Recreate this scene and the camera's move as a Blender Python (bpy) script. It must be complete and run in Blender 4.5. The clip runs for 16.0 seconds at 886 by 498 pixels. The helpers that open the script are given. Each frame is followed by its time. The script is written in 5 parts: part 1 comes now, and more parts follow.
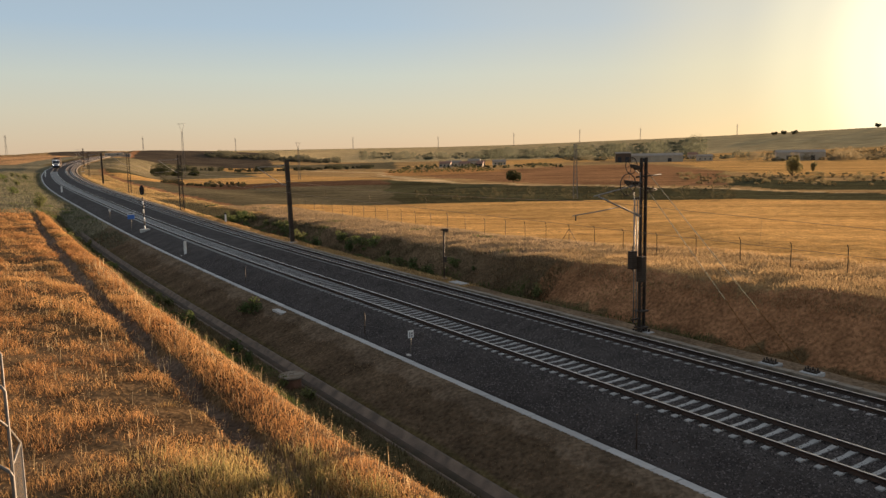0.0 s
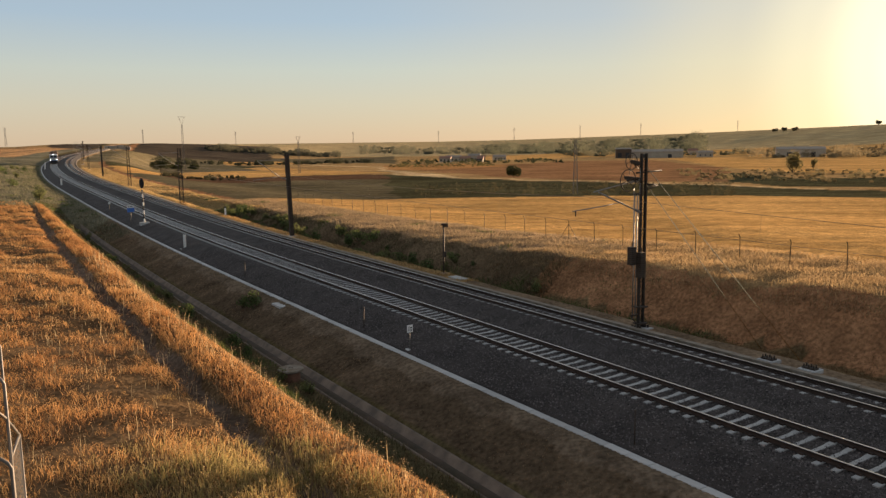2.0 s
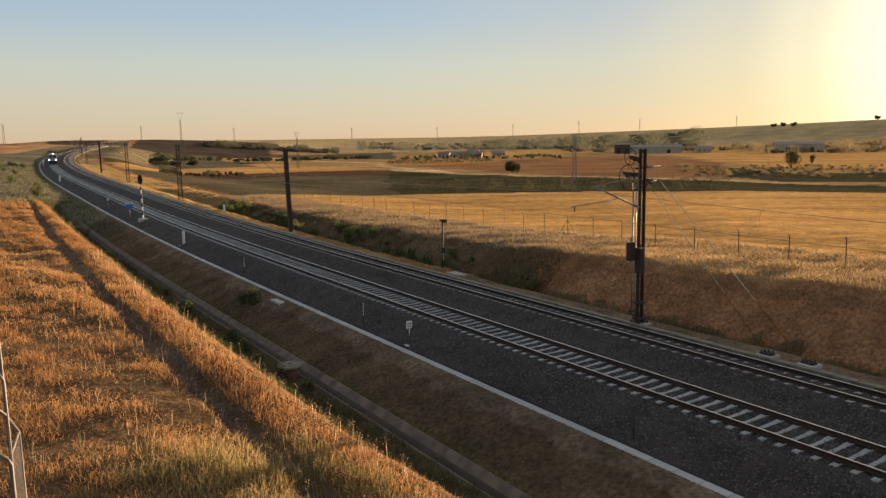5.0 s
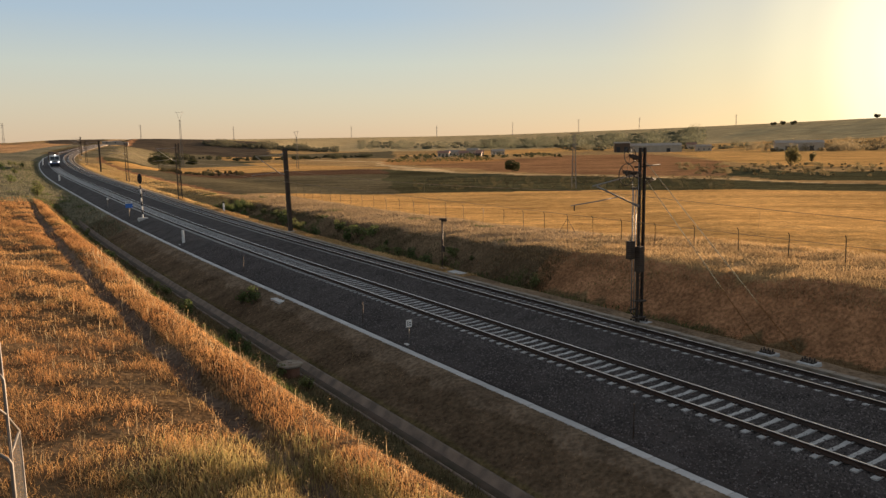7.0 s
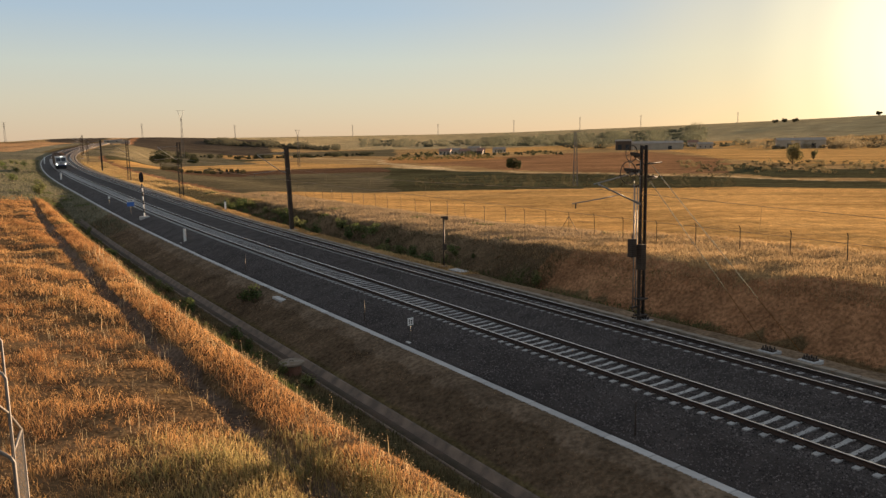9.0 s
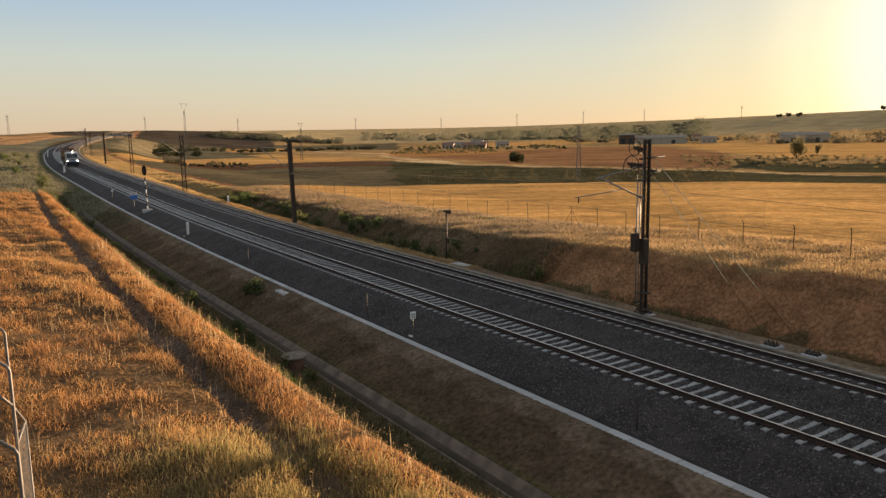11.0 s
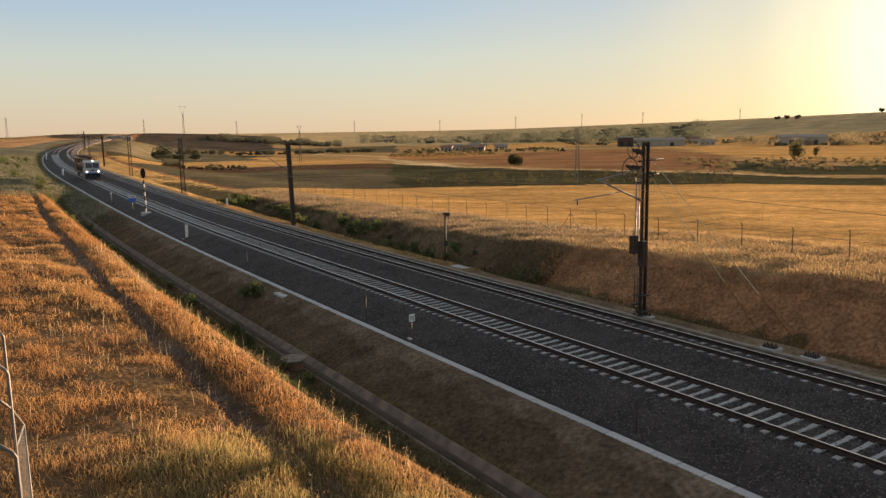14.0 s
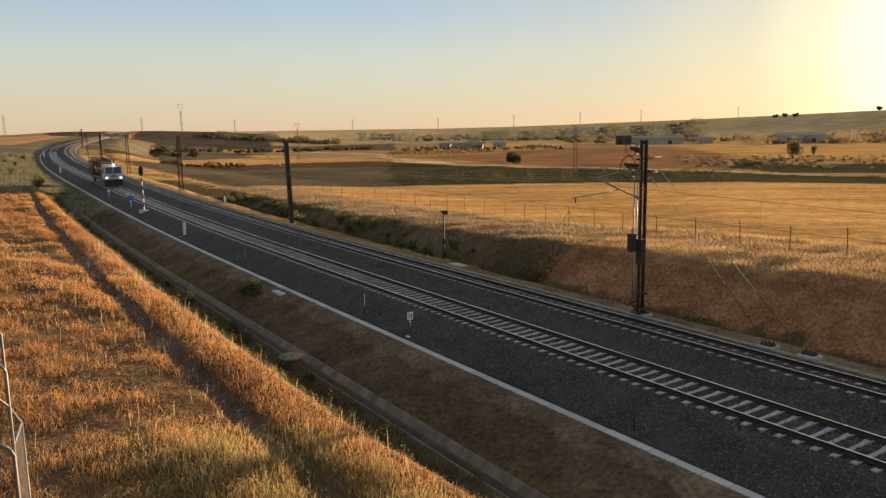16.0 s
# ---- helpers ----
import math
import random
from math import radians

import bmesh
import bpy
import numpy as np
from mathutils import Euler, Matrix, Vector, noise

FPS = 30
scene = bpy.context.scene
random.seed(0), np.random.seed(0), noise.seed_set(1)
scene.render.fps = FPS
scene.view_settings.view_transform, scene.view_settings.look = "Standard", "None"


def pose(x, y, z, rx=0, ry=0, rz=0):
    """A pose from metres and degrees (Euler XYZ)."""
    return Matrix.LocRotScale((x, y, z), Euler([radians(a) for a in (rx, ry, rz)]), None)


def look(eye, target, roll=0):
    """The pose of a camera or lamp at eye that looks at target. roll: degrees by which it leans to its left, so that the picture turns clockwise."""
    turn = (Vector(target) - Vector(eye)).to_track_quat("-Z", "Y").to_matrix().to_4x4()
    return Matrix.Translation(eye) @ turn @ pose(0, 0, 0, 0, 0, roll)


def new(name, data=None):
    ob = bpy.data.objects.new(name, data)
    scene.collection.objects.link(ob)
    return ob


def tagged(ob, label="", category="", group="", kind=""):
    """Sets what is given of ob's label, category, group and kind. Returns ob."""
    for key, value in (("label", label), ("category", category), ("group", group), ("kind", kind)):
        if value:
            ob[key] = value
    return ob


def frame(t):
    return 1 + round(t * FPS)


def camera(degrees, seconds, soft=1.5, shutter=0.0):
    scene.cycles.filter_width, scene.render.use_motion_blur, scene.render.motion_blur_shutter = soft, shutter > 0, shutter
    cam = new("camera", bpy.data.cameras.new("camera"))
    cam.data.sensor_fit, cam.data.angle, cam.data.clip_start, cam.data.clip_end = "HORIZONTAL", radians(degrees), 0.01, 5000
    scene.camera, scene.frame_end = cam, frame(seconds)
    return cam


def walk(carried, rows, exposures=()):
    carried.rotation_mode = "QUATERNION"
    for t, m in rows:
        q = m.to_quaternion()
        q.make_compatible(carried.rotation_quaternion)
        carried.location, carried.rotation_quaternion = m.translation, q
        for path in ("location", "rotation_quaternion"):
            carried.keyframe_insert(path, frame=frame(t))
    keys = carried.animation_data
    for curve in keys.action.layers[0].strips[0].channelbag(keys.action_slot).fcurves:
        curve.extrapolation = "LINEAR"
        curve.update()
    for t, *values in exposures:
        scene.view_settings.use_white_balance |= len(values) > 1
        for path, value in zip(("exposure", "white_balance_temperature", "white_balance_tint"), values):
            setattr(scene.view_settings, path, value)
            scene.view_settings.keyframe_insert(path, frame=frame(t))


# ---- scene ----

LENS = 60.21
EYE = 9.517
cam = camera(LENS, 16.0, soft=1.4)
# seconds, tilt, turn, lean in degrees: a hand-held camera on a bridge
CAM_ROWS = [
    (0, -7.656, -0.000, -1.140), (0.5, -7.762, -0.180, -1.035), (1, -7.847, -0.106, -0.873), (1.5, -8.047, -0.035, -0.803),
    (2, -8.047, -0.024, -0.807), (2.5, -7.895, -0.083, -0.749), (3, -7.805, -0.070, -0.749), (3.5, -7.777, -0.051, -0.868),
    (4, -7.997, -0.090, -0.844), (6.5, -8.456, -0.104, -1.010), (7, -8.443, -0.114, -0.966), (7.5, -8.392, -0.167, -1.004),
    (8, -8.467, -0.075, -1.070), (8.5, -8.623, -0.045, -1.114), (9, -8.584, -0.002, -1.060), (11.5, -9.095, 0.222, -0.942),
    (12, -9.075, 0.156, -0.988), (12.5, -8.962, 0.150, -1.008), (13, -8.923, 0.124, -0.978), (13.5, -8.801, 0.105, -1.028),
    (14, -8.853, 0.122, -0.991), (14.5, -8.827, 0.127, -0.961), (15, -8.965, 0.150, -0.907), (15.5, -8.961, 0.102, -0.886),
    (16, -9.009, -0.015, -0.947),
]
walk(cam, [(t, pose(0, 0, EYE, 90 + tilt, 0, turn) @ pose(0, 0, 0, 0, 0, lean)) for t, tilt, turn, lean in CAM_ROWS],
     exposures=[(0, 1.44, 6650, 16), (9, 1.47, 6650, 16), (12, 1.54, 6650, 16), (16, 1.54, 6650, 16)])

# ---- light ----
SUN_EL, SUN_AZ = 4.8, 37.5          # degrees above the ground, and right of +y
world = bpy.data.worlds.new("evening_sky")
scene.world = world
world.use_nodes = True
wn = world.node_tree
sky = wn.nodes.new("ShaderNodeTexSky")
sky.sky_type = "NISHITA"
sky.sun_disc = False
sky.sun_elevation = radians(SUN_EL)
sky.sun_rotation = radians(SUN_AZ)
sky.altitude = 700
sky.air_density = 1.0
sky.dust_density = 0.35
sky.ozone_density = 1.5
# dusty evening air: a soft veil, peach at the horizon and grey-blue above, over the clear sky
wpos = wn.nodes.new("ShaderNodeTexCoord")
wsep = wn.nodes.new("ShaderNodeSeparateXYZ")
wn.links.new(wpos.outputs["Generated"], wsep.inputs[0])
veil = wn.nodes.new("ShaderNodeValToRGB")
for place_, color in ((0.0, (2.3, 1.88, 1.38)), (0.05, (2.25, 2.16, 1.72)), (0.09, (2.08, 2.28, 2.02)), (0.15, (1.5, 2.0, 2.37)), (0.38, (1.25, 1.45, 1.6)), (1.0, (1.15, 1.25, 1.33))):
    stop = veil.color_ramp.elements[0] if place_ == 0.0 else veil.color_ramp.elements[-1] if place_ == 1.0 else veil.color_ramp.elements.new(place_)
    stop.color = (*color, 1)
wn.links.new(wsep.outputs[2], veil.inputs[0])
air = wn.nodes.new("ShaderNodeMix")
air.data_type = "RGBA"
air.inputs[0].default_value = 0.88
wn.links.new(sky.outputs[0], air.inputs[6])
wn.links.new(veil.outputs[0], air.inputs[7])
# the aureole round the low sun
sun_dir = Vector((math.sin(radians(SUN_AZ)) * math.cos(radians(SUN_EL)), math.cos(radians(SUN_AZ)) * math.cos(radians(SUN_EL)), math.sin(radians(SUN_EL))))
wdot = wn.nodes.new("ShaderNodeVectorMath")
wdot.operation = "DOT_PRODUCT"
wdot.inputs[1].default_value = sun_dir
wn.links.new(wpos.outputs["Generated"], wdot.inputs[0])
wang = wn.nodes.new("ShaderNodeMath")
wang.operation = "ARCCOSINE"
wn.links.new(wdot.outputs["Value"], wang.inputs[0])
wfar = wn.nodes.new("ShaderNodeMapRange")
wfar.inputs[1].default_value, wfar.inputs[2].default_value = 0.0, radians(45)
wn.links.new(wang.outputs[0], wfar.inputs[0])
aureole = wn.nodes.new("ShaderNodeValToRGB")
aureole.color_ramp.interpolation = "EASE"
for place_, color in ((0.0, (7, 6.5, 5, 1)), (0.12, (6.2, 5.8, 4.4, 1)), (0.2, (5.2, 4.8, 3.2, 0.8)), (0.28, (4.4, 3.9, 2.3, 0.58)), (0.38, (3.8, 3.15, 1.65, 0.4)), (0.62, (3.1, 2.5, 1.4, 0.16)), (1.0, (3.0, 2.4, 1.5, 0.0))):
    stop = aureole.color_ramp.elements[0] if place_ == 0.0 else aureole.color_ramp.elements[-1] if place_ == 1.0 else aureole.color_ramp.elements.new(place_)
    stop.color = color
wn.links.new(wfar.outputs[0], aureole.inputs[0])
lit = wn.nodes.new("ShaderNodeMix")
lit.data_type = "RGBA"
wn.links.new(aureole.outputs["Alpha"], lit.inputs[0])
wn.links.new(air.outputs[2], lit.inputs[6])
wn.links.new(aureole.outputs["Color"], lit.inputs[7])
wn.links.new(lit.outputs[2], wn.nodes["Background"].inputs[0])
wn.nodes["Background"].inputs[1].default_value = 0.096
sun_data = bpy.data.lights.new("sun", "SUN")
sun_data.energy, sun_data.angle, sun_data.color = 5.0, radians(0.6), (1.0, 0.72, 0.44)
sun = new("sun", sun_data)
sun.matrix_world = look(sun_dir * 400, (0, 0, 0))

# ---- materials ----
def material(name, color, rough=0.8, metal=0.0, vary=0.25, scale=4.0, fine=60.0, bump=0.15, depth=0.01, second=None, island=False, spec=0.3):
    """A procedural surface: a base colour with broad stains and fine grain, and a fine relief."""
    m = bpy.data.materials.new(name)
    m.use_nodes = True
    t = m.node_tree
    b = t.nodes["Principled BSDF"]
    pos = t.nodes.new("ShaderNodeTexCoord").outputs["Object"]
    n1, n2 = t.nodes.new("ShaderNodeTexNoise"), t.nodes.new("ShaderNodeTexNoise")
    n1.inputs["Scale"].default_value, n2.inputs["Scale"].default_value = scale, fine
    n1.inputs["Detail"].default_value, n2.inputs["Detail"].default_value = 5, 3
    t.links.new(pos, n1.inputs["Vector"])
    t.links.new(pos, n2.inputs["Vector"])
    second = second or tuple(c * (1 - vary) for c in color)
    mix = t.nodes.new("ShaderNodeMix")
    mix.data_type = "RGBA"
    mix.inputs[6].default_value, mix.inputs[7].default_value = (*color, 1), (*second, 1)
    ramp = t.nodes.new("ShaderNodeMapRange")
    ramp.inputs[1].default_value, ramp.inputs[2].default_value = 0.35, 0.65
    t.links.new(n1.outputs[0], ramp.inputs[0])
    t.links.new(ramp.outputs[0], mix.inputs[0])
    hsv = t.nodes.new("ShaderNodeHueSaturation")
    t.links.new(mix.outputs[2], hsv.inputs["Color"])
    val = t.nodes.new("ShaderNodeMapRange")
    val.inputs[3].default_value, val.inputs[4].default_value = 1 - vary, 1 + vary
    t.links.new(n2.outputs[0], val.inputs[0])
    out = val.outputs[0]
    if island:
        rnd = t.nodes.new("ShaderNodeNewGeometry").outputs["Random Per Island"]
    else:
        rnd = t.nodes.new("ShaderNodeObjectInfo").outputs["Random"]
    r2 = t.nodes.new("ShaderNodeMapRange")
    k = 0.85 if island else 0.12
    r2.inputs[3].default_value, r2.inputs[4].default_value = 1 - k, 1 + k
    t.links.new(rnd, r2.inputs[0])
    mul = t.nodes.new("ShaderNodeMath")
    mul.operation = "MULTIPLY"
    t.links.new(out, mul.inputs[0])
    t.links.new(r2.outputs[0], mul.inputs[1])
    t.links.new(mul.outputs[0], hsv.inputs["Value"])
    t.links.new(hsv.outputs[0], b.inputs["Base Color"])
    b.inputs["Roughness"].default_value, b.inputs["Metallic"].default_value = rough, metal
    b.inputs["Specular IOR Level"].default_value = spec
    if bump:
        bn = t.nodes.new("ShaderNodeBump")
        bn.inputs["Strength"].default_value, bn.inputs["Distance"].default_value = bump, depth
        t.links.new(n2.outputs[0], bn.inputs["Height"])
        t.links.new(bn.outputs[0], b.inputs["Normal"])
    return m


def glow(name, color, strength):
    m = bpy.data.materials.new(name)
    m.use_nodes = True
    b = m.node_tree.nodes["Principled BSDF"]
    b.inputs["Base Color"].default_value = (*color, 1)
    b.inputs["Emission Color"].default_value = (*color, 1)
    b.inputs["Emission Strength"].default_value = strength
    return m


def ground_material():
    """Earth, stubble and scrub: the tint of each field comes from the sheet, grain and clumps from noise at three sizes."""
    m = bpy.data.materials.new("earth_and_fields")
    m.use_nodes = True
    t = m.node_tree
    b = t.nodes["Principled BSDF"]
    at = t.nodes.new("ShaderNodeAttribute")
    at.attribute_name = "tint"
    pos = t.nodes.new("ShaderNodeTexCoord").outputs["Object"]
    facs = []
    for sc, lo, hi in ((0.035, 0.75, 1.25), (0.16, 0.74, 1.26), (0.8, 0.72, 1.28), (5.0, 0.6, 1.4)):
        n = t.nodes.new("ShaderNodeTexNoise")
        n.inputs["Scale"].default_value, n.inputs["Detail"].default_value = sc, 6
        if sc == 0.16:                      # drawn out along the tillage
            drill = t.nodes.new("ShaderNodeMapping")
            drill.inputs["Rotation"].default_value = (0, 0, radians(-12))
            drill.inputs["Scale"].default_value = (0.16, 1.6, 1.0)
            t.links.new(pos, drill.inputs["Vector"])
            t.links.new(drill.outputs[0], n.inputs["Vector"])
        else:
            t.links.new(pos, n.inputs["Vector"])
        r = t.nodes.new("ShaderNodeMapRange")
        r.inputs[1].default_value, r.inputs[2].default_value = 0.3, 0.7
        r.inputs[3].default_value, r.inputs[4].default_value = lo, hi
        t.links.new(n.outputs[0], r.inputs[0])
        facs.append(r.outputs[0])
    out = facs[0]
    for o in facs[1:]:
        mu = t.nodes.new("ShaderNodeMath")
        mu.operation = "MULTIPLY"
        t.links.new(out, mu.inputs[0])
        t.links.new(o, mu.inputs[1])
        out = mu.outputs[0]
    hsv = t.nodes.new("ShaderNodeHueSaturation")
    t.links.new(at.outputs["Color"], hsv.inputs["Color"])
    t.links.new(out, hsv.inputs["Value"])
    t.links.new(hsv.outputs[0], b.inputs["Base Color"])
    b.inputs["Roughness"].default_value = 1.0
    b.inputs["Specular IOR Level"].default_value = 0.0
    bn = t.nodes.new("ShaderNodeBump")
    bn.inputs["Strength"].default_value, bn.inputs["Distance"].default_value = 0.6, 0.12
    t.links.new(facs[3], bn.inputs["Height"])
    t.links.new(bn.outputs[0], b.inputs["Normal"])
    return m


M_GROUND = ground_material()
M_BALLAST = material("grey_ballast", (0.075, 0.063, 0.057), 0.9, vary=0.65, scale=0.7, fine=26, bump=1.0, depth=0.06, second=(0.04, 0.033, 0.03))
M_STONE = material("ballast_stone", (0.115, 0.099, 0.092), 0.75, vary=0.3, scale=9, fine=60, bump=0.3, island=True)
M_CONCRETE = material("pale_concrete", (0.50, 0.49, 0.47), 0.85, vary=0.16, scale=2.2, fine=40, bump=0.3)
M_SLEEPER = material("sleeper_concrete", (0.47, 0.46, 0.44), 0.85, vary=0.2, scale=3, fine=40, bump=0.3)
M_DRAIN = material("weathered_concrete", (0.21, 0.155, 0.115), 0.9, vary=0.25, scale=1.5, fine=25, bump=0.4, second=(0.11, 0.085, 0.065))
M_SHAFT = material("rusty_concrete", (0.20, 0.10, 0.065), 0.9, vary=0.25, scale=2, fine=25, bump=0.4)
# channel debris, with the shade it lies in put into the dark colour
M_SILT = material("shaded_silt", (0.085, 0.058, 0.04), 0.95, vary=0.4, scale=1.2, fine=20, bump=0.6, second=(0.05, 0.04, 0.025))
M_RAIL = material("rusty_rail", (0.055, 0.035, 0.026), 0.8, vary=0.3, scale=3, fine=80)
M_RAILTOP = material("polished_rail_head", (0.62, 0.58, 0.55), 0.28, metal=1.0, vary=0.1, scale=3, fine=60, bump=0.05)
M_STEEL = material("dark_weathered_steel", (0.055, 0.04, 0.03), 0.65, vary=0.3, scale=2, fine=40, metal=0.0)
M_GALV = material("galvanised_steel", (0.34, 0.33, 0.32), 0.55, metal=0.8, vary=0.15, scale=6, fine=50)
M_DULLGALV = material("dull_galvanised_steel", (0.19, 0.175, 0.16), 0.6, metal=0.5, vary=0.2, scale=6, fine=50)
M_EDGING = material("earthy_concrete", (0.30, 0.26, 0.21), 0.9, vary=0.25, scale=2, fine=30, bump=0.4, second=(0.2, 0.15, 0.1))
M_WIRE = material("copper_wire", (0.30, 0.22, 0.15), 0.4, metal=1.0, vary=0.1)
# guy wires: the golden glint of the sun is put into the metal colour
M_CABLE = material("glint_gold_cable", (0.85, 0.66, 0.40), 0.18, metal=1.0, vary=0.2, scale=3, fine=40)
M_WHITE = material("white_paint", (0.78, 0.77, 0.74), 0.5, vary=0.1, scale=5, fine=40, bump=0.05)
M_BLACK = material("black_paint", (0.02, 0.02, 0.022), 0.5, vary=0.2, scale=5, fine=40, bump=0.05)
M_BLUE = material("blue_enamel", (0.05, 0.16, 0.5), 0.4, vary=0.08, scale=5, fine=40, bump=0.03)

# ---- the lie of the land ----
def smooth(a, b, v):
    u = np.clip((np.asarray(v, float) - a) / (b - a), 0, 1)
    return u * u * (3 - 2 * u)


# the line's heading (degrees left of +y) along its length, from the near end outward
BEND = [(-120, 32.84), (40, 32.81), (80, 32.12), (115, 31.33), (150, 31.35), (185, 30.6), (220, 29.48), (255, 28.44), (290, 27.7), (330, 26.01), (370, 23.74), (420, 21.12), (500, 19.5), (900, 19)]
RS = np.arange(-120, 901, 1.0)
RT = np.radians(np.interp(RS, *zip(*BEND)))
RM = (RT[1:] + RT[:-1]) / 2
RX = np.concatenate([[0], np.cumsum(-np.sin(RM))])
RY = np.concatenate([[0], np.cumsum(np.cos(RM))])
RX, RY = RX + 12.81 - RX[120], RY + 21.23 - RY[120]


CLIMB = [(-120, 0), (40, 0), (60, 0.03), (80, 0.14), (115, 0.48), (150, 0.86), (185, 1.16), (220, 1.40), (255, 1.69), (290, 2.08), (330, 2.67), (370, 3.42), (420, 4.3), (500, 5.6), (640, 7.4), (900, 8)]
CLIMB_Z = np.convolve(np.pad(np.interp(np.arange(-120, 901, 1.0), *zip(*CLIMB)), 12, mode="edge"), np.ones(25) / 25, "valid")


def rise(s):
    """Height of the rails: level at first, then climbing away."""
    return np.interp(s, np.arange(-120, 901, 1.0), CLIMB_Z)


def at(s, lat, z=0.0):
    """The place s metres along the line, lat metres to its right, z above the rails."""
    t = np.interp(s, RS, RT)
    return (float(np.interp(s, RS, RX) + lat * np.cos(t)), float(np.interp(s, RS, RY) + lat * np.sin(t)), float(rise(s) + z))


def heading(s):
    return math.degrees(float(np.interp(s, RS, RT)))


def along(x, y):
    """s and lat of places, by the nearest metre of the line."""
    x, y = np.asarray(x, float).ravel(), np.asarray(y, float).ravel()
    s, lat = np.empty_like(x), np.empty_like(x)
    for i in range(0, len(x), 4000):
        a, b = x[i:i + 4000, None], y[i:i + 4000, None]
        k = np.argmin((a - RX[::4]) ** 2 + (b - RY[::4]) ** 2, 1) * 4
        for _ in range(2):
            u = -np.sin(RT[k]) * (a[:, 0] - RX[k]) + np.cos(RT[k]) * (b[:, 0] - RY[k])
            k = np.clip(k + np.round(u).astype(int), 0, len(RS) - 1)
        u = -np.sin(RT[k]) * (a[:, 0] - RX[k]) + np.cos(RT[k]) * (b[:, 0] - RY[k])
        s[i:i + 4000] = RS[k] + u
        lat[i:i + 4000] = np.cos(RT[k]) * (a[:, 0] - RX[k]) + np.sin(RT[k]) * (b[:, 0] - RY[k])
    return s, lat


def wobble(x, y, size, seed=0.0):
    """Cheap smooth noise in -1..1."""
    x, y = np.asarray(x) / size + seed, np.asarray(y) / size - seed * 1.7
    return (np.sin(x * 1.3 + 1.7 * np.sin(y * 0.9 + seed)) + np.sin(y * 1.7 + 1.3 * np.sin(x * 1.1)) + np.sin((x + y) * 0.77 + np.sin(x - y))) / 3


LEFT = [(-400, 2.5), (-60, 1.2), (-26, 0.5), (-16.2, 0.22), (-15.3, 0.14), (-15.1, -0.16), (-14.4, -0.2), (-14.15, 0.06), (-13.2, 0.16), (-12.4, 0.10), (-12.0, -0.06), (-10.7, -1.2), (-9.4, -1.93),
        (-8.62, -1.935), (-8.45, -2.25), (-7.65, -2.25), (-7.5, -1.92), (-4.85, -0.81), (-4.3, -0.80), (-3.5, -0.9)]


def bank_lat(s, lat):
    """Places across the left bank by its crest (-12.1) and its footpath (-14.65), which wander along the line."""
    crest = np.interp(s, [2, 7, 12, 45, 56, 120], [-11.35, -11.8, -12.2, -12.2, -11.6, -11.1])
    path = np.interp(s, [12, 35, 48, 90, 120], [-14.65, -14.6, -14.4, -13.5, -12.5])
    lat = np.asarray(lat, float)
    strip = -12.1 + (lat - crest) * 2.55 / np.maximum(crest - path, 0.5)
    slope = -9.2 + (lat + 9.2) * 2.9 / (-9.2 - crest)
    return np.where(lat < path, lat - path - 14.65, np.where(lat < crest, strip, np.where(lat < -9.2, slope, lat)))


